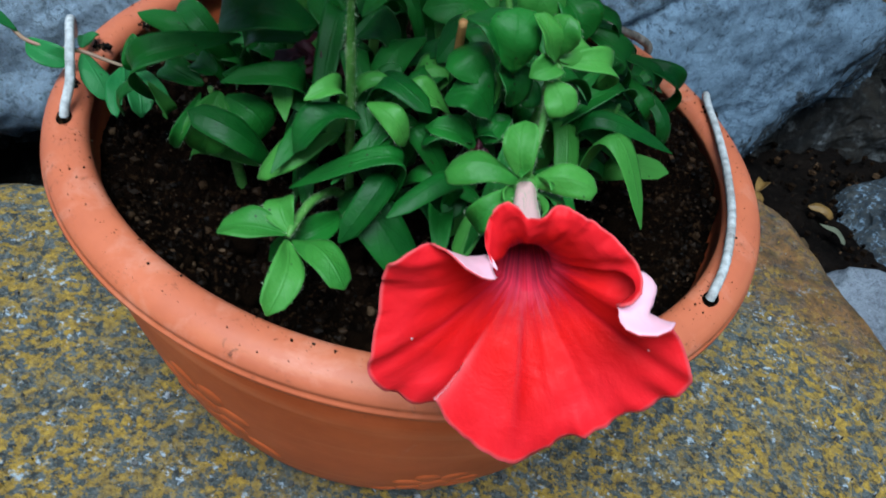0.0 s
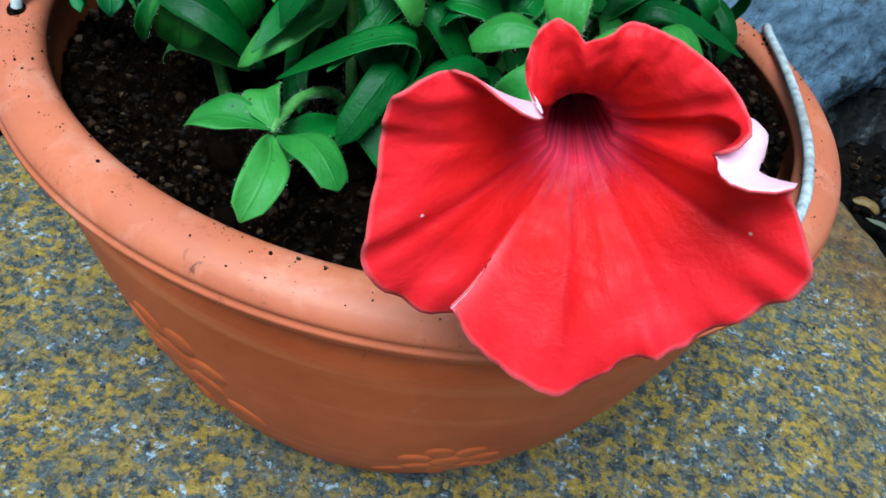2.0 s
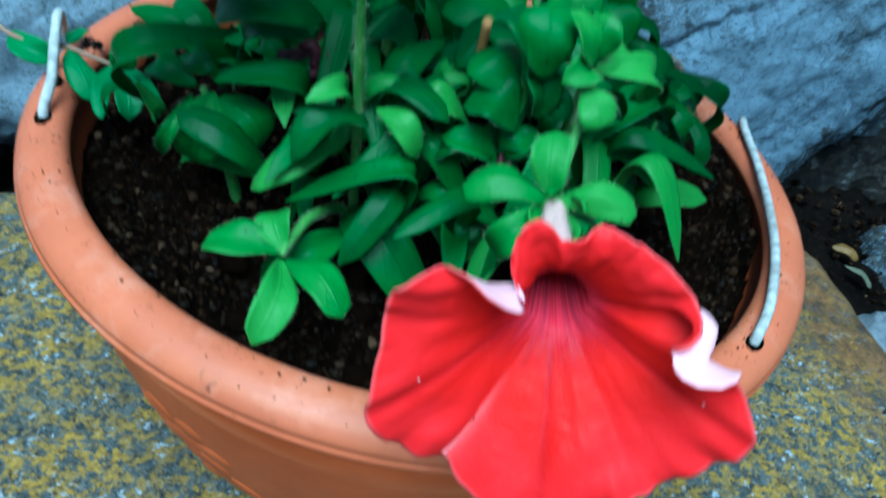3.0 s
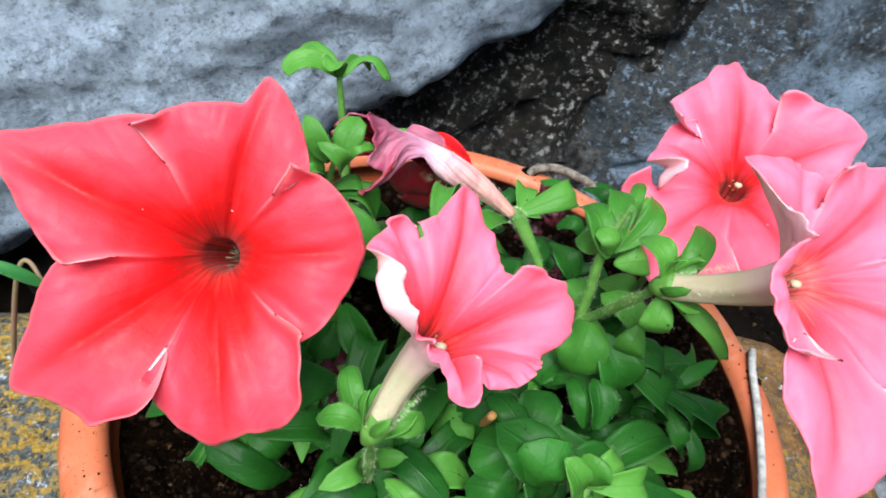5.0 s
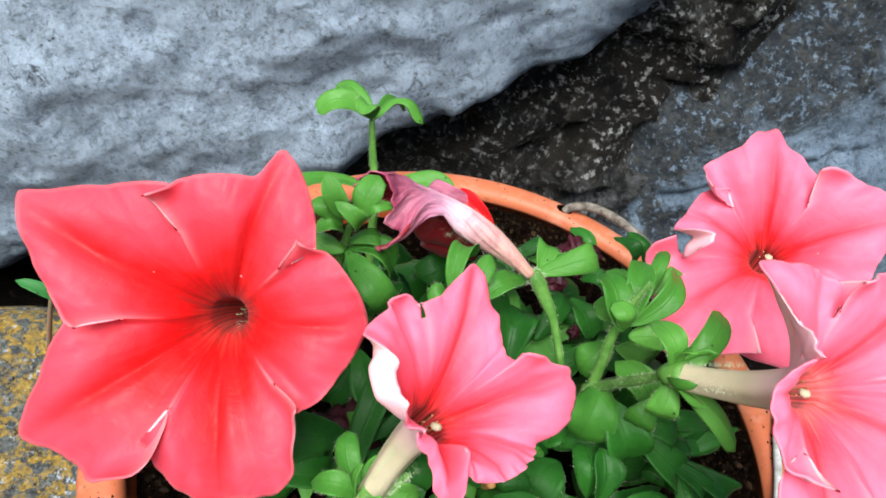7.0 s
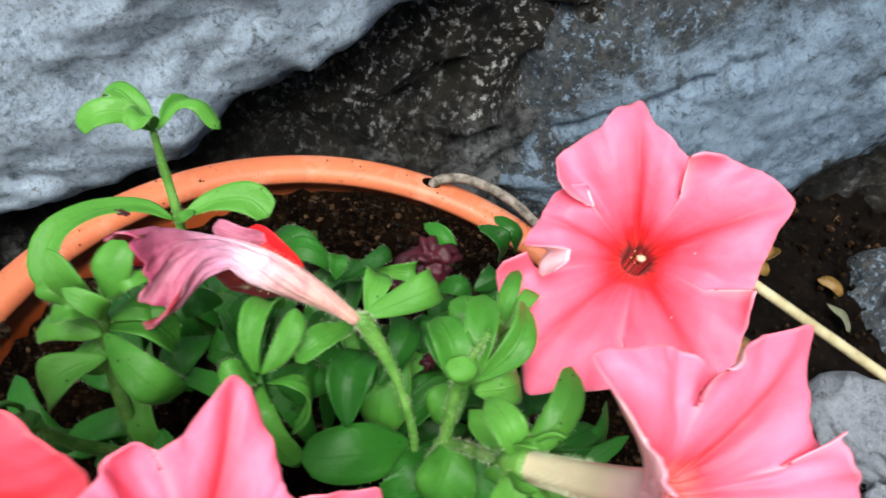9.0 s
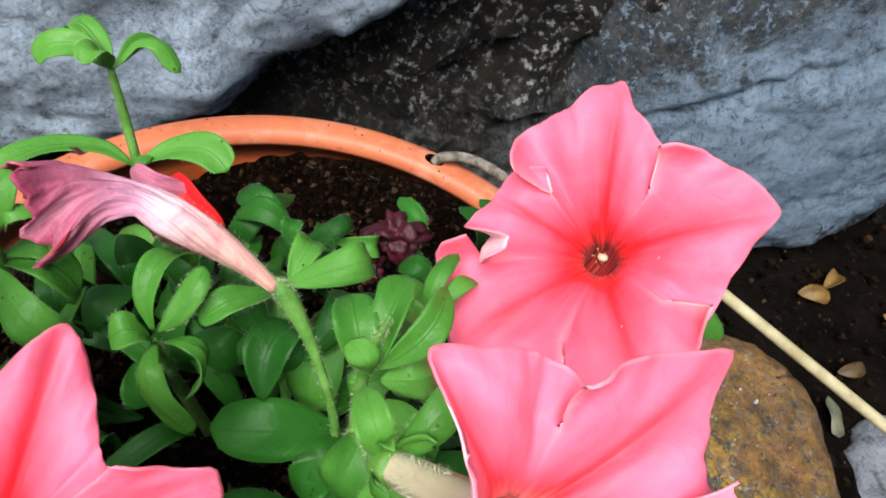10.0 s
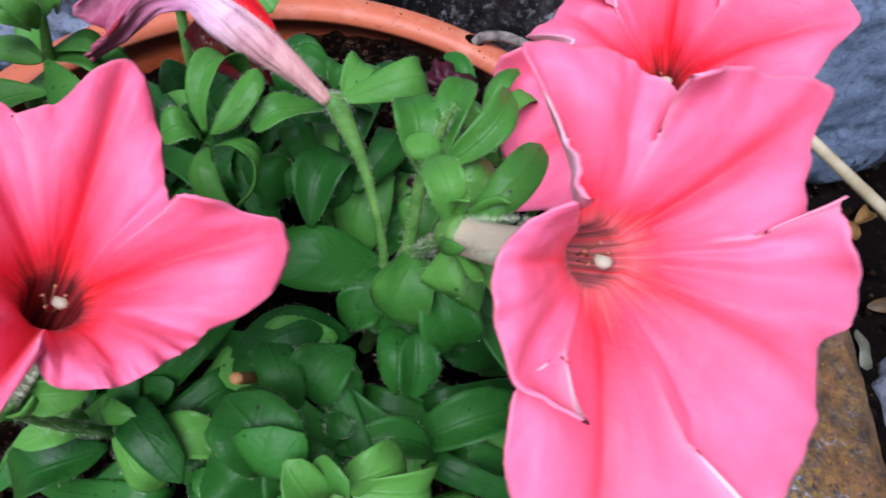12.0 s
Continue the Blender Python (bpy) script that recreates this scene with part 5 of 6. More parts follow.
flower("coral petunia flower on a long pale tube", (5.75, -3.7, 26.1), (0.30, -0.34, 0.89), (0, 1, 0),
       [(7, 3.0, 0.2), (17, 3.4, 0.2), (22, 3.5, 0.15), (27, 2.9, 0.35), (35, 2.7, 0.4), (53, 2.8, 0.2), (60, 3.2, 0.0), (64, 4.3, -0.2), (70, 3.7, 0.0), (77, 3.2, 0.1), (91, 2.5, 0.3), (101, 2.1, 0.4),
        (108, 2.3, 0.2), (121, 2.5, 0.1), (134, 2.6, 0.0), (142, 2.8, -0.2), (148, 2.9, -0.5), (153, 2.1, -0.1), (162, 1.7, 0.2), (172, 1.4, 0.4), (182, 0.95, 0.6), (190, 1.2, 0.9), (202, 1.7, 0.9), (212, 1.9, 0.7),
        (221, 2.0, 0.5), (236, 2.1, 0.4), (258, 2.3, 0.3), (264, 2.2, 0.45), (271, 2.9, 0.1), (283, 4.0, -0.1), (293, 4.7, -0.5), (305, 4.1, 0.0), (324, 3.5, 0.1), (338, 3.9, -0.1)],
       (0, 65, 148, 215, 293), (3.6, -2.6, 23.3), [M_CORALPALE, M_CORALUNDER], dip=0.007, throat=0.0044, tube_r=0.0026, seed=5,
       curls=((161, 13, 1.7, 0.60, 1.0), (258, 6, 1.6, 0.78, 1.0), (28, 5, 1.2, 0.80, 1.0), (97, 5, 1.4, 0.80, 1.0)), lap=0.006, sinus=(38, 102, 178, 264, 318))

me, line, rad = withered_trumpet([(-0.0012, 0.0097, 0.2072), (-0.0124, 0.0115, 0.2118), (-0.0245, 0.0122, 0.2150), (-0.0345, 0.0100, 0.2172), (-0.0425, 0.0040, 0.2195), (-0.0490, -0.0030, 0.2215)], (0.1, -0.20, 0.97),
                                 [(0, 0.0015, 0.0015, 4, 0), (0.10, 0.0024, 0.0022, 4, 10), (0.25, 0.0042, 0.0034, 10, 30), (0.42, 0.0054, 0.0044, 90, 50), (0.58, 0.0056, 0.0052, 175, 58), (0.72, 0.0074, 0.0066, 170, 45), (0.87, 0.0100, 0.0090, 130, 22), (1, 0.0124, 0.0105, 110, 0)],
                                 [M_DRYIN, M_DRYOUT])
dry = part("flower", me, plant, "withered mauve flower, shrivelled and folded")
tagged(part("hairs", hairs_mesh(line[:34], rad[:34] * 1.05, 420, 0.0016, random.Random(12)), dry, "fine pale hairs"), kind="stuff")
for b, t, w, arch, mat, seed, face in (((-0.0165, 0.0160, 0.2132), (-0.0318, 0.0200, 0.2178), 0.0095, 0.10, M_TIP, 2, (0.1, -0.75, 0.65)),
                                       ((-0.0255, 0.0190, 0.2168), (-0.0385, 0.0160, 0.2200), 0.0095, 0.25, M_DRYOUT, 5, (0.1, -0.75, 0.65)),
                                       ((-0.0235, 0.0150, 0.2110), (-0.0330, 0.0215, 0.1830), 0.0215, 0.15, M_DRYIN, 4, (0.1, -0.9, 0.3)),
                                       ((-0.0310, 0.0135, 0.2130), (-0.0385, 0.0175, 0.1925), 0.0170, 0.15, M_DRYIN, 7, (0.1, -0.9, 0.3))):
    me = blade_mesh(b, t, w, arch, mat, seed, face=face)
    for key, v in (("along", 0.8), ("rib", 0.5)):
        at = me.attributes.new(key, "FLOAT", "POINT")
        at.data.foreach_set("value", np.full(len(me.vertices), v, dtype=np.float32))
    part("petal", me, dry, "dark red crumpled petal" if mat is M_DRYIN else "folded petal tip of the withered flower")

stem([(-0.016, -0.052, 0.108), (-0.018, -0.058, 0.135), (-0.0190, -0.0620, 0.157), (-0.0200, -0.0690, 0.185), (-0.0210, -0.0742, 0.208)], [0.0022, 0.0020, 0.0018, 0.0017, 0.0018], 240)
stem([(-0.0182, -0.0585, 0.128), (-0.0215, -0.0660, 0.1365), (-0.0255, -0.0790, 0.1420), (-0.0280, -0.0900, 0.1418), (-0.0286, -0.0938, 0.1405)], [0.0018, 0.0018, 0.0018, 0.0017, 0.0014], 90)
stem([(0.030, -0.030, 0.108), (0.034, -0.045, 0.150), (0.034, -0.058, 0.190), (0.0335, -0.068, 0.184), (0.031, -0.089, 0.172)], [0.0026, 0.0024, 0.0020, 0.0017, 0.0016], 240)
stem([(0.010, 0.000, 0.108), (0.020, -0.010, 0.150), (0.022, -0.006, 0.175), (0.012, 0.003, 0.195), (0.003, 0.0090, 0.2040), (0.0000, 0.0103, 0.2068), (-0.0020, 0.0106, 0.2085)], [0.0024, 0.0018, 0.0015, 0.0016, 0.0031, 0.0030, 0.0016], 320)
stem([(0.020, -0.004, 0.108), (0.025, -0.006, 0.160), (0.027, -0.009, 0.190), (0.025, -0.003, 0.215), (0.027, 0.001, 0.232)], [0.0030, 0.0026, 0.0022, 0.0018, 0.0012], 260)
stem([(0.026, -0.008, 0.188), (0.030, -0.012, 0.200), (0.033, -0.020, 0.218), (0.036, -0.026, 0.233)], [0.0020, 0.0019, 0.0018, 0.0020], 160)
stem([(0.040, 0.020, 0.108), (0.048, 0.026, 0.150), (0.054, 0.034, 0.188)], [0.0026, 0.0022, 0.0020], 80)
stem([(-0.040, -0.015, 0.108), (-0.046, -0.020, 0.150), (-0.054, -0.012, 0.195), (-0.053, -0.008, 0.226)], [0.0028, 0.0025, 0.0022, 0.0016], 160)
stem([(-0.048, -0.020, 0.160), (-0.058, -0.028, 0.185), (-0.062, -0.031, 0.203)], [0.0022, 0.0020, 0.0020], 80)
stem([(-0.050, 0.036, 0.108), (-0.058, 0.042, 0.150), (-0.061, 0.045, 0.177), (-0.0655, 0.0500, 0.1890), (-0.0693, 0.0538, 0.2024)], [0.0024, 0.0022, 0.0019, 0.0018, 0.0022], 160)
stem([(-0.020, 0.000, 0.108), (-0.022, -0.005, 0.160), (-0.0190, -0.0116, 0.2055)], [0.0026, 0.0024, 0.0020], 80)
stem([(-0.055, -0.045, 0.108), (-0.060, -0.048, 0.135), (-0.064, -0.052, 0.155)], [0.0026, 0.0022, 0.0018], 60)
stem([(0.050, -0.030, 0.108), (0.058, -0.030, 0.140), (0.062, -0.028, 0.165)], [0.0024, 0.0020, 0.0014], 60)

# leaves at the front of the bush
leaf((-0.0204, -0.0621, 0.1590), (-0.0431, -0.0766, 0.1460), 0.0150, 0.25, M_YOUNG)
leaf((-0.0220, -0.0628, 0.1650), (-0.0295, -0.0741, 0.1740), 0.0080, 0.50, M_YOUNG)
leaf((-0.0197, -0.0605, 0.1660), (-0.0125, -0.0626, 0.1780), 0.0070, 0.20, M_YOUNG)
leaf((-0.0168, -0.0571, 0.1600), (0.0012, -0.0680, 0.1760), 0.0115, 0.30)
leaf((-0.0144, -0.0584, 0.1560), (-0.0020, -0.0626, 0.1600), 0.0085, 0.25)
leaf((-0.0156, -0.0520, 0.1640), (-0.0094, -0.0528, 0.1760), 0.0090, 0.25)
leaf((-0.0224, -0.0547, 0.1640), (-0.0267, -0.0682, 0.1560), 0.0090, 0.20)
leaf((-0.0183, -0.0487, 0.1260), (0.0056, -0.0826, 0.1300), 0.0190, 0.25)
leaf((-0.0284, -0.0930, 0.1410), (-0.0489, -0.0936, 0.1380), 0.0135, 0.15, M_YOUNG)
leaf((-0.0286, -0.0923, 0.1410), (-0.0340, -0.0821, 0.1450), 0.0120, 0.15, M_YOUNG)
leaf((-0.0270, -0.0949, 0.1410), (-0.0100, -0.1091, 0.1440), 0.0115, 0.15, M_YOUNG)
leaf((-0.0284, -0.0954, 0.1410), (-0.0270, -0.1172, 0.1370), 0.0118, 0.15, M_YOUNG)
leaf((-0.0051, -0.0495, 0.1260), (0.0142, -0.0548, 0.1240), 0.0140, 0.25)
leaf((0.0151, -0.0437, 0.1280), (0.0158, -0.0573, 0.1220), 0.0120, 0.20)
leaf((0.0012, -0.0494, 0.1350), (0.0092, -0.0528, 0.1350), 0.0160, 0.20)
leaf((0.0305, -0.0908, 0.1740), (0.0272, -0.0820, 0.1860), 0.0110, 0.12, M_YOUNG)
leaf((0.0312, -0.0906, 0.1740), (0.0479, -0.0928, 0.1780), 0.0105, 0.18, M_YOUNG)
leaf((0.0298, -0.0911, 0.1740), (0.0104, -0.0915, 0.1760), 0.0120, 0.20, M_YOUNG)
leaf((0.0303, -0.0903, 0.1720), (0.0196, -0.0935, 0.1580), 0.0105, 0.30, M_YOUNG)
leaf((0.0325, -0.0896, 0.1720), (0.0440, -0.0832, 0.1590), 0.0070, 0.25, M_YOUNG)
leaf((0.0320, -0.0696, 0.1920), (0.0370, -0.0764, 0.1860), 0.0110, 0.20, M_YOUNG)
leaf((0.0329, -0.0639, 0.1940), (0.0252, -0.0642, 0.2060), 0.0110, 0.15)
leaf((0.0337, -0.0621, 0.1940), (0.0439, -0.0510, 0.1920), 0.0130, 0.25)
leaf((0.0340, -0.0617, 0.1930), (0.0491, -0.0489, 0.1820), 0.0120, 0.25)
leaf((0.0326, -0.0628, 0.1950), (0.0324, -0.0623, 0.2060), 0.0120, 0.20)
leaf((0.0322, -0.0642, 0.1940), (0.0270, -0.0722, 0.1940), 0.0090, 0.20)
leaf((0.0412, -0.0408, 0.1580), (0.0670, -0.0206, 0.1660), 0.0150, 0.20)
leaf((0.0448, -0.0423, 0.1520), (0.0755, -0.0228, 0.1560), 0.0150, 0.20)
leaf((0.0704, -0.0106, 0.1640), (0.0831, -0.0198, 0.1460), 0.0075, 0.20)
leaf((0.0659, -0.0083, 0.1660), (0.0772, -0.0157, 0.1540), 0.0080, 0.30)
leaf((0.0564, -0.0110, 0.1750), (0.0666, -0.0014, 0.1700), 0.0090, 0.30)
leaf((0.0183, -0.0638, 0.1600), (0.0039, -0.0656, 0.1680), 0.0105, 0.20)
leaf((0.0254, -0.0561, 0.1700), (0.0195, -0.0641, 0.1650), 0.0120, 0.20)
leaf((0.0203, -0.0626, 0.1720), (0.0065, -0.0624, 0.1760), 0.0190, 0.25)
leaf((0.0197, -0.0600, 0.1740), (0.0145, -0.0569, 0.1820), 0.0130, 0.20)
leaf((0.0198, -0.0575, 0.1800), (0.0055, -0.0552, 0.1860), 0.0190, 0.25)
leaf((0.0202, -0.0614, 0.1860), (0.0087, -0.0557, 0.1980), 0.0190, 0.25)
leaf((0.0230, -0.0636, 0.1880), (0.0197, -0.0595, 0.2040), 0.0170, 0.20)
leaf((0.0250, -0.0610, 0.1760), (0.0204, -0.0587, 0.1880), 0.0140, 0.20)
leaf((-0.0571, -0.0437, 0.1700), (-0.0879, -0.0470, 0.1440), 0.0125, 0.35)
leaf((-0.0671, -0.0516, 0.1520), (-0.0731, -0.0625, 0.1370), 0.0055, 0.35)
leaf((-0.0613, -0.0515, 0.1540), (-0.0634, -0.0627, 0.1370), 0.0180, 0.20)
leaf((-0.0587, -0.0531, 0.1540), (-0.0455, -0.0551, 0.1440), 0.0170, 0.25)
leaf((-0.0668, -0.0498, 0.1540), (-0.0823, -0.0432, 0.1540), 0.0120, 0.30)
leaf((-0.0628, -0.0481, 0.1580), (-0.0709, -0.0447, 0.1590), 0.0100, 0.30)
leaf((-0.0613, -0.0475, 0.1580), (-0.0574, -0.0460, 0.1540), 0.0090, 0.35)
leaf((-0.0979, -0.0270, 0.1520), (-0.0964, -0.0314, 0.1400), 0.0100, 0.15)
leaf((-0.0870, -0.0480, 0.1500), (-0.0959, -0.0470, 0.1340), 0.0080, 0.20)
leaf((-0.0846, -0.0487, 0.1500), (-0.0818, -0.0446, 0.1360), 0.0060, 0.30)
leaf((-0.0341, -0.0465, 0.1800), (-0.0625, -0.0499, 0.1780), 0.0200, 0.25)
leaf((-0.0378, -0.0437, 0.1740), (-0.0562, -0.0440, 0.1660), 0.0170, 0.25)
leaf((-0.0234, -0.0372, 0.1740), (-0.0100, -0.0394, 0.1740), 0.0140, 0.25)
leaf((-0.0213, -0.0473, 0.1860), (-0.0094, -0.0421, 0.1880), 0.0160, 0.25)
leaf((-0.0312, -0.0519, 0.1540), (-0.0445, -0.0476, 0.1520), 0.0150, 0.25)
leaf((-0.0383, -0.0396, 0.1650), (-0.0462, -0.0481, 0.1540), 0.0170, 0.20)
leaf((-0.0058, -0.0448, 0.1660), (0.0049, -0.0440, 0.1740), 0.0160, 0.25)
leaf((-0.0003, -0.0480, 0.1440), (0.0118, -0.0434, 0.1460), 0.0170, 0.25)
leaf((-0.0046, -0.0507, 0.1380), (-0.0078, -0.0501, 0.1480), 0.0150, 0.20)
# leaves at the back
# leaves that arch over, among them a whorl that loops back on itself
for run, width in (([(-0.0194, -0.0101, 0.2074), (-0.0221, -0.0067, 0.2141), (-0.0228, -0.0007, 0.2176), (-0.0216, 0.0046, 0.2146), (-0.0198, 0.0072, 0.2081)], 0.0085),
                   ([(-0.0187, -0.0098, 0.2073), (-0.0161, -0.0062, 0.211), (-0.0146, -0.0003, 0.2148), (-0.0149, 0.0043, 0.2154)], 0.0080),
                   ([(-0.0198, -0.0115, 0.2071), (-0.0215, -0.0127, 0.2107), (-0.0234, -0.0142, 0.2119), (-0.0257, -0.016, 0.2099)], 0.0100),
                   ([(-0.0185, -0.0121, 0.2064), (-0.0163, -0.0184, 0.209), (-0.0129, -0.0225, 0.2052), (-0.009, -0.0234, 0.199), (-0.0056, -0.0232, 0.1911)], 0.0100),
                   ([(-0.0167, -0.0111, 0.2061), (-0.0117, -0.0105, 0.2101), (-0.0073, -0.011, 0.2084), (-0.006, -0.0143, 0.2034), (-0.0086, -0.018, 0.1974)], 0.0080),
                   ([(-0.002, 0.0103, 0.204), (-0.005, 0.0052, 0.2077), (-0.0088, 0.0004, 0.2096), (-0.0126, -0.004, 0.2061)], 0.0085),
                   ([(-0.0623, 0.0437, 0.1775), (-0.0713, 0.0434, 0.1803), (-0.0819, 0.0371, 0.1816), (-0.0885, 0.0275, 0.1810), (-0.0884, 0.0183, 0.1768), (-0.0842, 0.0139, 0.1716)], 0.0125),
                   ([(-0.0597, 0.0450, 0.1780), (-0.0515, 0.0502, 0.1826), (-0.0424, 0.0523, 0.1848), (-0.0351, 0.0498, 0.1828)], 0.0130),
                   ([(-0.0695, 0.054, 0.2026), (-0.0774, 0.0537, 0.2072), (-0.0833, 0.0504, 0.2072), (-0.0867, 0.0474, 0.2026)], 0.0110),
                   ([(-0.0696, 0.0545, 0.2031), (-0.0759, 0.0591, 0.2048), (-0.0822, 0.0617, 0.2061), (-0.0866, 0.0615, 0.203)], 0.0100),
                   ([(-0.0698, 0.0539, 0.2026), (-0.0706, 0.0535, 0.2079), (-0.0709, 0.0505, 0.2108), (-0.071, 0.0465, 0.2099)], 0.0110),
                   ([(-0.0686, 0.0543, 0.2026), (-0.0653, 0.061, 0.2079), (-0.0588, 0.0626, 0.209), (-0.0526, 0.0601, 0.2036)], 0.0085),
                   ([(-0.0681, 0.0549, 0.2031), (-0.0675, 0.0632, 0.2036), (-0.0651, 0.068, 0.2017), (-0.062, 0.0686, 0.1987)], 0.0080)):
    count[0] += 1
    part("leaf", blade_mesh(run[0], run[-1], width, 0.0, M_YOUNG, count[0], 18, 8, 0.15, fringe=110, run=run), plant)
leaf((0.0003, 0.0122, 0.2060), (0.0143, 0.0294, 0.2000), 0.0115, 0.45)
leaf((0.0006, 0.0132, 0.2060), (0.0004, 0.0274, 0.2040), 0.0090, 0.30)
leaf((0.0228, -0.0039, 0.1720), (-0.0058, -0.0165, 0.1780), 0.0200, 0.20)
leaf((0.0298, -0.0008, 0.1720), (0.0208, -0.0199, 0.1740), 0.0220, 0.20)
leaf((0.0302, 0.0073, 0.1940), (0.0238, -0.0017, 0.1860), 0.0130, 0.25)
leaf((0.0292, 0.0095, 0.2040), (0.0226, 0.0228, 0.2100), 0.0160, 0.20)
leaf((0.0305, 0.0102, 0.2020), (0.0368, 0.0202, 0.2040), 0.0120, 0.30)
leaf((0.0318, 0.0080, 0.1920), (0.0442, 0.0098, 0.1860), 0.0125, 0.20)
leaf((0.0281, 0.0104, 0.2030), (0.0197, 0.0113, 0.2040), 0.0100, 0.30)
leaf((0.0459, -0.0092, 0.1920), (0.0317, -0.0035, 0.2000), 0.0115, 0.20)
leaf((0.0430, -0.0110, 0.2000), (0.0425, -0.0166, 0.1900), 0.0110, 0.20)
leaf((-0.0010, 0.0181, 0.1850), (0.0011, 0.0022, 0.1760), 0.0130, 0.20)
leaf((0.0110, 0.0219, 0.1800), (0.0117, -0.0015, 0.1700), 0.0190, 0.20)
leaf((-0.0190, 0.0014, 0.1830), (-0.0064, 0.0009, 0.1800), 0.0140, 0.30)
leaf((-0.0121, 0.0105, 0.1840), (-0.0101, -0.0013, 0.1780), 0.0140, 0.30)
leaf((-0.0375, 0.0073, 0.1840), (-0.0474, -0.0049, 0.1780), 0.0120, 0.30)
leaf((-0.0382, 0.0181, 0.1840), (-0.0480, 0.0133, 0.1820), 0.0100, 0.60)
leaf((-0.0278, 0.0270, 0.1830), (-0.0337, 0.0149, 0.1800), 0.0140, 0.30)
leaf((-0.0292, -0.0096, 0.1800), (-0.0221, -0.0157, 0.1740), 0.0120, 0.30)
leaf((-0.0619, 0.0430, 0.1780), (-0.0566, 0.0456, 0.1820), 0.0040, 0.20)
leaf((-0.0156, 0.0499, 0.1660), (-0.0352, 0.0548, 0.1680), 0.0110, 0.40)
leaf((-0.0113, 0.0459, 0.1680), (-0.0323, 0.0477, 0.1700), 0.0100, 0.40)
leaf((0.0228, 0.0607, 0.1660), (0.0110, 0.0693, 0.1740), 0.0075, 0.30)
leaf((0.0390, 0.0716, 0.1600), (0.0288, 0.0785, 0.1680), 0.0080, 0.40)
leaf((0.0447, 0.0789, 0.1580), (0.0341, 0.0841, 0.1680), 0.0070, 0.30)
leaf((-0.0095, 0.0406, 0.1740), (0.0011, 0.0564, 0.1720), 0.0070, 0.50)
leaf((-0.0012, 0.0476, 0.1720), (0.0096, 0.0549, 0.1680), 0.0080, 0.70)
leaf((-0.0114, 0.0385, 0.1760), (-0.0128, 0.0462, 0.1780), 0.0070, 0.30)
leaf((0.0302, 0.0448, 0.1740), (0.0195, 0.0464, 0.1760), 0.0090, 0.50)
leaf((0.0308, 0.0516, 0.1700), (0.0376, 0.0623, 0.1680), 0.0100, 0.40)
leaf((0.0436, 0.0651, 0.1640), (0.0357, 0.0518, 0.1640), 0.0100, 0.30)
leaf((0.0175, 0.0321, 0.1800), (0.0148, 0.0218, 0.1760), 0.0120, 0.30)
# leaves on the shoots under the large flower
leaf((-0.0512, -0.0103, 0.2240), (-0.0503, -0.0037, 0.2360), 0.0095, 0.15)
leaf((-0.0541, -0.0102, 0.2240), (-0.0616, -0.0092, 0.2360), 0.0080, 0.20)
leaf((-0.0546, -0.0113, 0.2220), (-0.0637, -0.0125, 0.2280), 0.0075, 0.30)
leaf((-0.0541, -0.0113, 0.2200), (-0.0607, -0.0157, 0.2220), 0.0070, 0.30)
leaf((-0.0498, -0.0084, 0.2240), (-0.0441, -0.0050, 0.2300), 0.0050, 0.30)
leaf((-0.0500, -0.0132, 0.2240), (-0.0554, -0.0149, 0.2340), 0.0060, 0.20)
leaf((-0.0550, -0.0092, 0.2100), (-0.0391, -0.0071, 0.2040), 0.0101, 0.30)
leaf((-0.0559, -0.0083, 0.2060), (-0.0593, -0.0154, 0.1960), 0.0101, 0.30)
leaf((-0.0546, -0.0085, 0.2120), (-0.0418, -0.0048, 0.2100), 0.0070, 0.30)
leaf((-0.0522, -0.0126, 0.2140), (-0.0338, -0.0177, 0.2020), 0.0117, 0.25)
leaf((-0.0525, -0.0143, 0.2060), (-0.0631, -0.0253, 0.1980), 0.0117, 0.25)
leaf((-0.0528, -0.0127, 0.2140), (-0.0676, -0.0141, 0.2100), 0.0094, 0.30)
leaf((-0.0419, -0.0171, 0.1760), (-0.0284, -0.0284, 0.1680), 0.0133, 0.20)
leaf((-0.0436, -0.0206, 0.1700), (-0.0462, -0.0314, 0.1640), 0.0117, 0.20)
leaf((-0.0228, -0.0712, 0.2060), (-0.0317, -0.0612, 0.2120), 0.0080, 0.15)
leaf((-0.0232, -0.0721, 0.2060), (-0.0340, -0.0736, 0.2080), 0.0075, 0.30)
leaf((-0.0207, -0.0710, 0.2060), (-0.0102, -0.0667, 0.2080), 0.0075, 0.30)
# leaves on the shoots under the paired flowers
leaf((0.0360, -0.0257, 0.2320), (0.0439, -0.0059, 0.2400), 0.0090, 0.15)
leaf((0.0374, -0.0259, 0.2320), (0.0587, -0.0324, 0.2220), 0.0075, 0.15)
leaf((0.0368, -0.0257, 0.2300), (0.0369, -0.0308, 0.2200), 0.0095, 0.25)
leaf((0.0366, -0.0254, 0.2320), (0.0280, -0.0165, 0.2380), 0.0080, 0.60)
leaf((0.0261, -0.0054, 0.2160), (0.0250, 0.0145, 0.2260), 0.0095, 0.20)
leaf((0.0261, -0.0054, 0.2160), (0.0163, 0.0086, 0.2200), 0.0120, 0.25)
leaf((0.0276, -0.0041, 0.2180), (0.0351, 0.0150, 0.2260), 0.0090, 0.30)
leaf((0.0270, -0.0054, 0.2180), (0.0213, -0.0035, 0.2240), 0.0080, 0.50)
leaf((0.0292, -0.0045, 0.2140), (0.0401, 0.0018, 0.2140), 0.0110, 0.30)
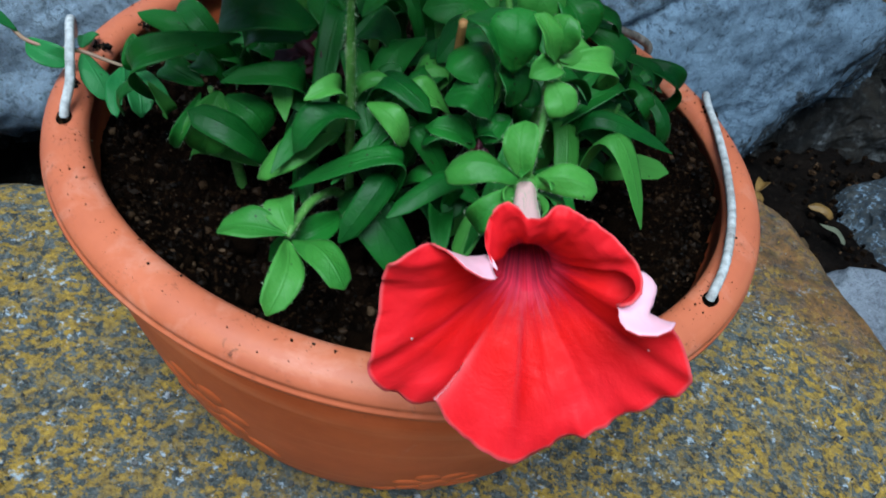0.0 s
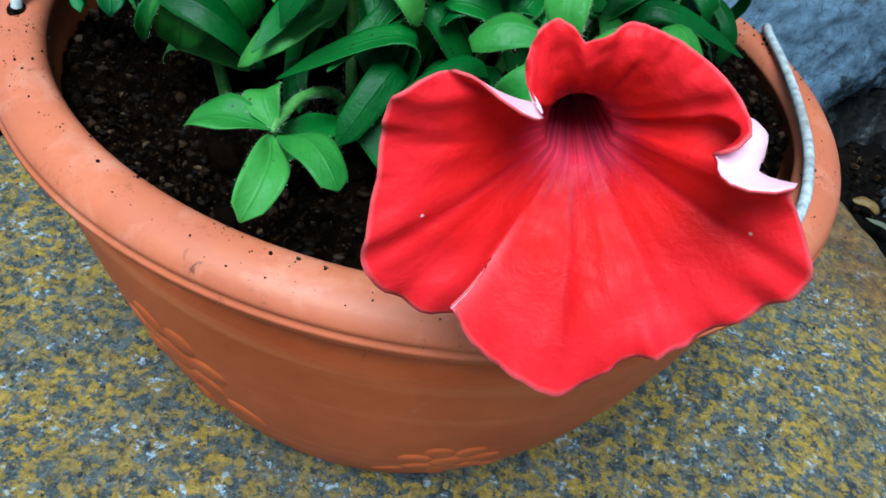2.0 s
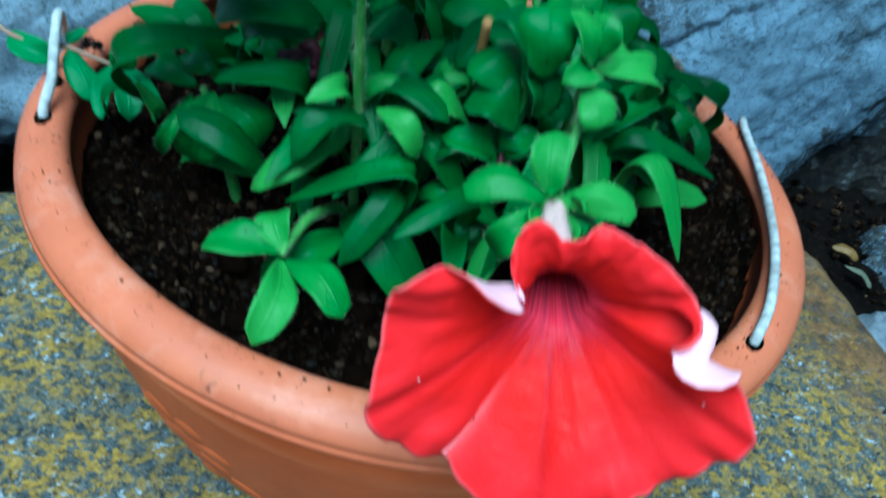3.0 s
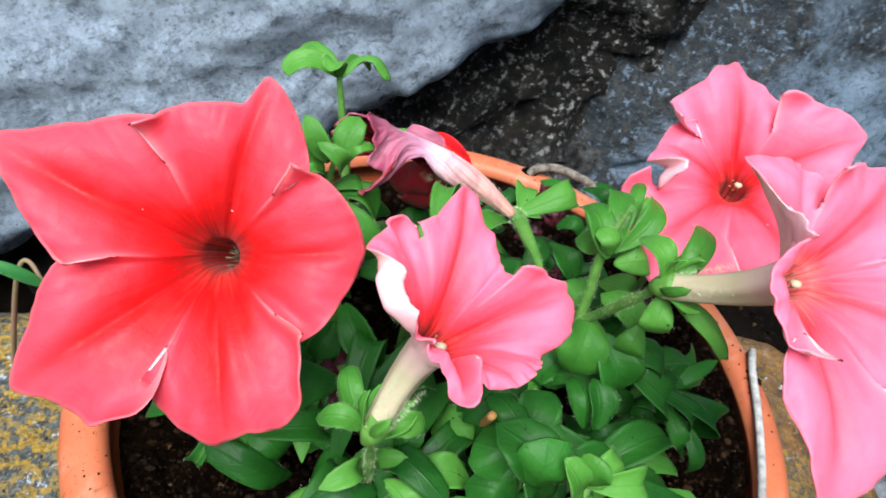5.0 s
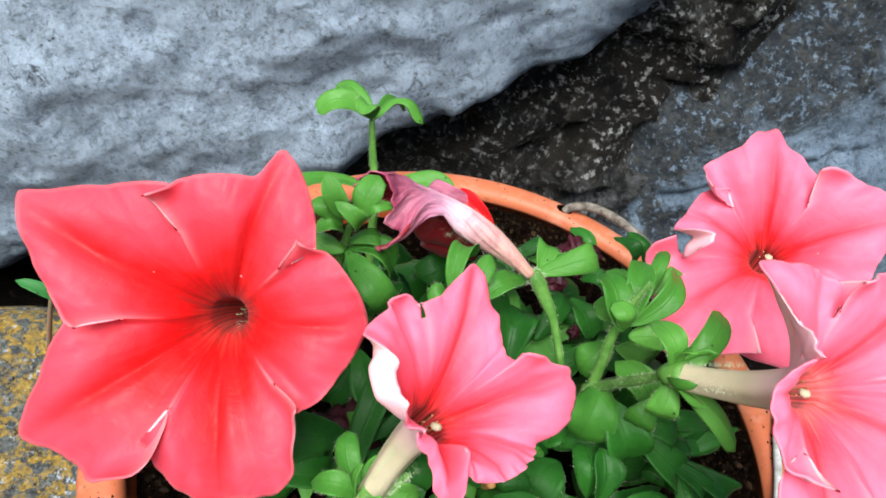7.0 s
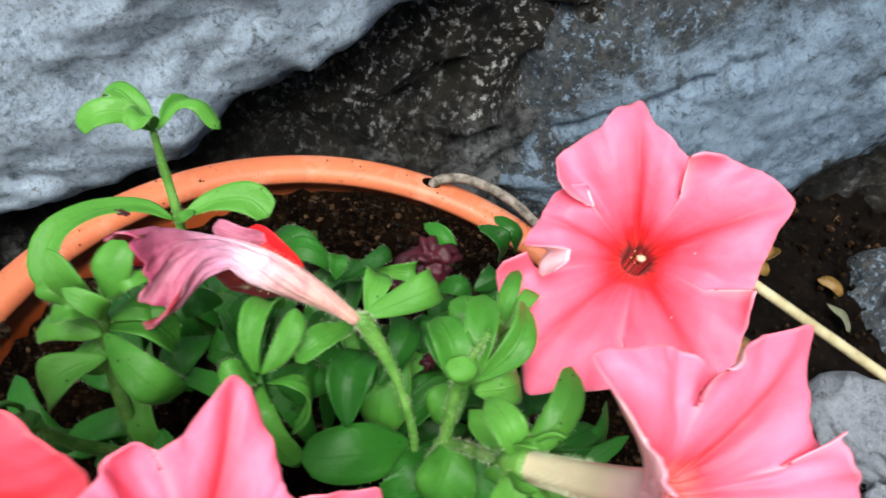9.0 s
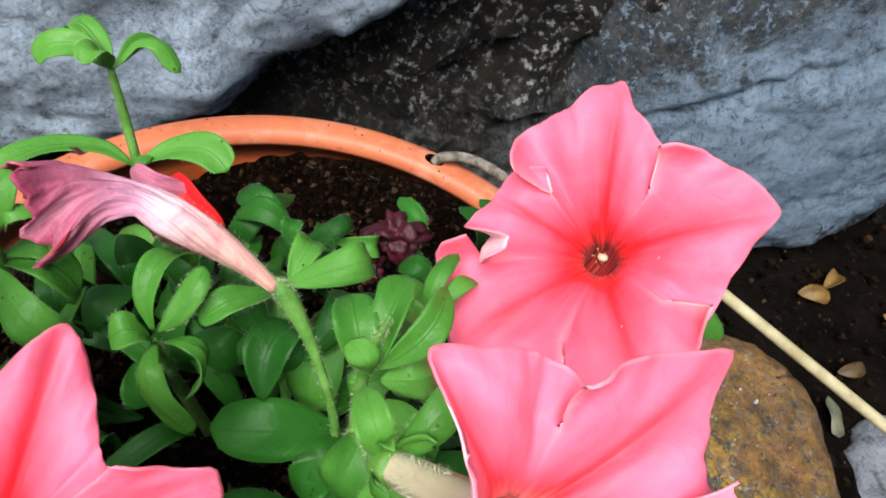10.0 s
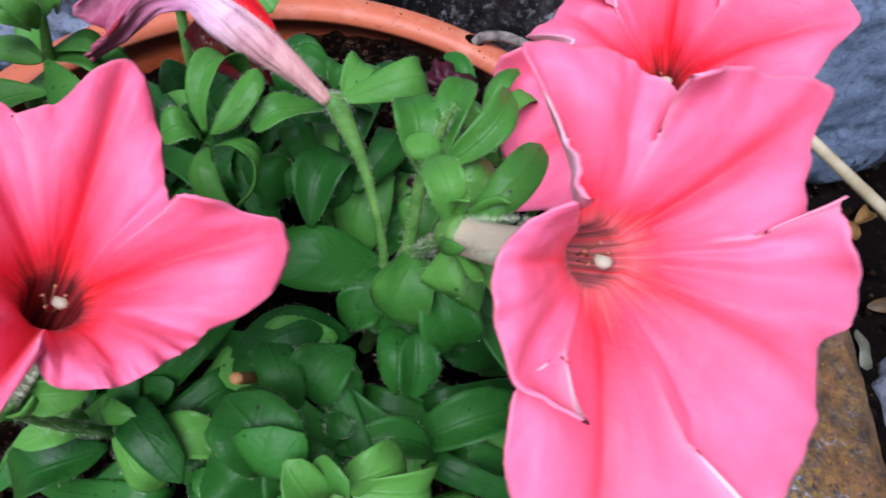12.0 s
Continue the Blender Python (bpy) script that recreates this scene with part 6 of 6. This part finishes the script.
leaf((0.0325, 0.0120, 0.2150), (0.0330, 0.0270, 0.2220), 0.0060, 0.15)
leaf((0.0325, 0.0115, 0.2130), (0.0257, 0.0125, 0.2170), 0.0060, 0.30)
leaf((0.0335, 0.0136, 0.2140), (0.0400, 0.0270, 0.2160), 0.0050, 0.20)
leaf((0.0289, -0.0089, 0.1960), (0.0274, -0.0238, 0.1860), 0.0190, 0.20)
leaf((0.0329, -0.0095, 0.1900), (0.0453, -0.0196, 0.1780), 0.0170, 0.25)
leaf((0.0378, -0.0099, 0.1840), (0.0608, -0.0024, 0.1700), 0.0150, 0.30)
leaf((0.0446, -0.0088, 0.1800), (0.0666, -0.0076, 0.1600), 0.0140, 0.30)
leaf((0.0588, -0.0086, 0.1720), (0.0819, -0.0045, 0.1490), 0.0110, 0.35)
leaf((0.0547, -0.0115, 0.1740), (0.0735, -0.0113, 0.1540), 0.0090, 0.40)
leaf((0.0398, -0.0344, 0.1760), (0.0360, -0.0239, 0.1860), 0.0120, 0.20)
leaf((0.0193, -0.0291, 0.1820), (0.0100, -0.0423, 0.1780), 0.0190, 0.20)
leaf((0.0245, -0.0317, 0.1840), (0.0202, -0.0444, 0.1800), 0.0160, 0.20)
leaf((0.0085, 0.0056, 0.1840), (0.0101, 0.0310, 0.1820), 0.0120, 0.25)
leaf((-0.0018, 0.0064, 0.1860), (-0.0124, 0.0147, 0.1880), 0.0110, 0.40)
leaf((-0.0009, 0.0221, 0.1890), (-0.0135, 0.0132, 0.1860), 0.0110, 0.40)
leaf((0.0029, -0.0072, 0.1820), (0.0022, 0.0133, 0.1860), 0.0150, 0.20)
leaf((0.0158, 0.0284, 0.1820), (0.0271, 0.0189, 0.1780), 0.0120, 0.20)
# leaves behind the flower that faces up
stem([(0.054, 0.034, 0.186), (0.075, 0.050, 0.188), (0.0952, 0.0620, 0.1955)], [0.0016, 0.0013, 0.0010], 40)
leaf((0.0954, 0.0610, 0.1960), (0.1060, 0.0490, 0.1950), 0.0080, 0.20, M_YOUNG)
leaf((0.0950, 0.0620, 0.1955), (0.0955, 0.0505, 0.1975), 0.0070, 0.20, M_YOUNG)
# low leaves in the middle
leaf((0.0292, -0.0515, 0.1760), (0.0493, -0.0418, 0.1740), 0.0111, 0.20)
leaf((0.0280, -0.0524, 0.1820), (0.0299, -0.0616, 0.1780), 0.0089, 0.20)
leaf((0.0275, -0.0526, 0.1820), (0.0234, -0.0582, 0.1780), 0.0081, 0.20)
leaf((0.0281, -0.0511, 0.1820), (0.0274, -0.0457, 0.1840), 0.0074, 0.20)
leaf((0.0197, -0.0615, 0.1700), (0.0130, -0.0496, 0.1780), 0.0118, 0.20)
leaf((-0.0147, -0.0650, 0.1700), (-0.0021, -0.0716, 0.1640), 0.0096, 0.20)
leaf((-0.0160, -0.0664, 0.1660), (-0.0318, -0.0801, 0.1640), 0.0141, 0.20)
leaf((0.0001, -0.0603, 0.1640), (-0.0100, -0.0667, 0.1620), 0.0081, 0.20)
leaf((0.0005, -0.0540, 0.1620), (-0.0046, -0.0498, 0.1680), 0.0067, 0.20)
leaf((0.0218, -0.0262, 0.1780), (0.0029, -0.0442, 0.1800), 0.0163, 0.20)
leaf((0.0366, -0.0348, 0.1760), (0.0309, -0.0234, 0.1840), 0.0096, 0.20)
leaf((0.0299, -0.0385, 0.1780), (0.0207, -0.0366, 0.1840), 0.0111, 0.20)
leaf((0.0093, -0.0570, 0.1660), (-0.0093, -0.0615, 0.1680), 0.0126, 0.25)
leaf((0.0198, -0.0482, 0.1780), (0.0072, -0.0380, 0.1860), 0.0111, 0.20)
leaf((-0.0031, -0.0320, 0.1760), (-0.0147, -0.0557, 0.1720), 0.0118, 0.20)
leaf((0.0258, -0.0112, 0.1740), (0.0170, -0.0208, 0.1720), 0.0133, 0.20)
leaf((0.0168, -0.0639, 0.1640), (0.0022, -0.0668, 0.1620), 0.0089, 0.20)

# undergrowth that fills the bush between the larger leaves
fill = random.Random(21)
for k in range(125):
    a, r = fill.random() * 6.283, 0.070 * math.sqrt(fill.random())
    x, y = 0.000 + r * math.cos(a) * 1.05, -0.008 + r * math.sin(a) * 0.92
    z = 0.118 + 0.046 * (1 - (r / 0.085) ** 2) * fill.uniform(0.35, 1.0)
    w = a + fill.uniform(-1.1, 1.1)
    ln = fill.uniform(0.020, 0.030)
    leaf((x, y, z), (x + ln * math.cos(w), y + ln * math.sin(w), z + fill.uniform(-0.008, 0.024)), fill.uniform(0.0080, 0.0125), fill.uniform(0.2, 0.9))


def withered(at, label, seed, size):
    """A shrivelled dark flower: crumpled folds of petal."""
    rng = random.Random(seed)
    bm = bmesh.new()
    bmesh.ops.create_icosphere(bm, subdivisions=4, radius=1.0)
    for v in bm.verts:
        p = v.co.copy()
        k = 0.80 + 0.60 * fbm(p * 1.4 + Vector((seed, 0, 0)), 2) + 0.22 * fbm(Vector((p.x * 6, p.y * 2, p.z * 2)) + Vector((0, seed, 0)), 2)
        v.co = Vector((p.x * size[0], p.y * size[1], p.z * size[2])) * k + Vector(at)
    me = bpy.data.meshes.new("withered_bloom")
    bm.to_mesh(me)
    bm.free()
    me.materials.append(M_WITHER)
    me.polygons.foreach_set("use_smooth", np.full(len(me.polygons), True))
    part("withered_bloom", me, plant, label)


withered((-0.035, -0.037, 0.163), "shrivelled dark purple bloom", 2, (0.0105, 0.009, 0.007))
withered((0.0150, 0.0565, 0.1735), "shrivelled dark purple bloom", 5, (0.0085, 0.0075, 0.0065))
withered((0.0206, 0.0188, 0.1780), "small dried brown bud", 11, (0.0022, 0.0022, 0.0036))
withered((-0.0744, 0.0385, 0.1822), "scrap of dark red petal lying on a leaf", 13, (0.0019, 0.0012, 0.0006))
withered((0.010, 0.046, 0.168), "shrivelled dark purple bloom", 8, (0.0055, 0.005, 0.004))
withered((0.019, -0.068, 0.163), "small dried brown bud", 9, (0.003, 0.003, 0.004))

me, _, _ = tube_mesh("twig", [(0.0074, -0.0414, 0.1718), (0.0072, -0.0462, 0.1831), (0.007, -0.05, 0.1925)], [0.0012, 0.0013, 0.0012], M_TWIG, 8, 10)
part("twig", me, plant, "broken dry brown twig stub")

# the weed beside the pot
weed = thing("weed", "small weed with a thin stem hanging over the pot rim", "plant")
me, _, _ = tube_mesh("stem", [(-0.2000, 0.0100, -0.002), (-0.1850, -0.006, 0.030), (-0.1680, -0.014, 0.090), (-0.1580, -0.0140, 0.1310), (-0.1530, -0.0125, 0.1388), (-0.1375, -0.0229, 0.1380), (-0.1236, -0.0233, 0.1380), (-0.1178, -0.0224, 0.1378), (-0.1054, -0.0243, 0.1370), (-0.1040, -0.0224, 0.1365)], [0.0012, 0.0012, 0.0011, 0.0009, 0.0008, 0.0007, 0.0007, 0.0007, 0.0006, 0.0005], M_WEEDSTEM, 7, 60)
part("stem", me, weed, "thin pinkish stem")
for b, t, w in (((-0.1379, -0.0222, 0.1378), (-0.1222, -0.0262, 0.1362), 0.0115), ((-0.1420, -0.0200, 0.1390), (-0.1560, -0.0262, 0.1535), 0.0065), ((-0.1185, -0.0226, 0.1376), (-0.1047, -0.0347, 0.1330), 0.0125),
                ((-0.1215, -0.0170, 0.1360), (-0.1242, -0.0010, 0.1345), 0.0070), ((-0.1044, -0.0233, 0.1365), (-0.0990, -0.0440, 0.1310), 0.0090),
                ((-0.1042, -0.0228, 0.1365), (-0.0925, -0.0380, 0.1305), 0.0120), ((-0.1030, -0.0215, 0.1365), (-0.0850, -0.0350, 0.1310), 0.0070)):
    part("leaf", blade_mesh(b, t, w, 0.08, M_WEEDLEAF, w * 1000), weed)

# the straw that leans in from the side
straw_a = np.array((0.0874, 0.0457, 0.2213))
straw_b = np.array((0.1551, 0.0416, 0.1936))
d = unit(straw_b - straw_a)
end = straw_a + d * ((LOW - straw_a[2]) / d[2])
me, _, _ = tube_mesh("straw", [straw_a, straw_a * 0.7 + end * 0.3, end], [0.0014, 0.0021, 0.0030], M_STRAW, 10, 40)
tagged(new("straw", me), "long pale dry straw leaning against the flowers", "straw")
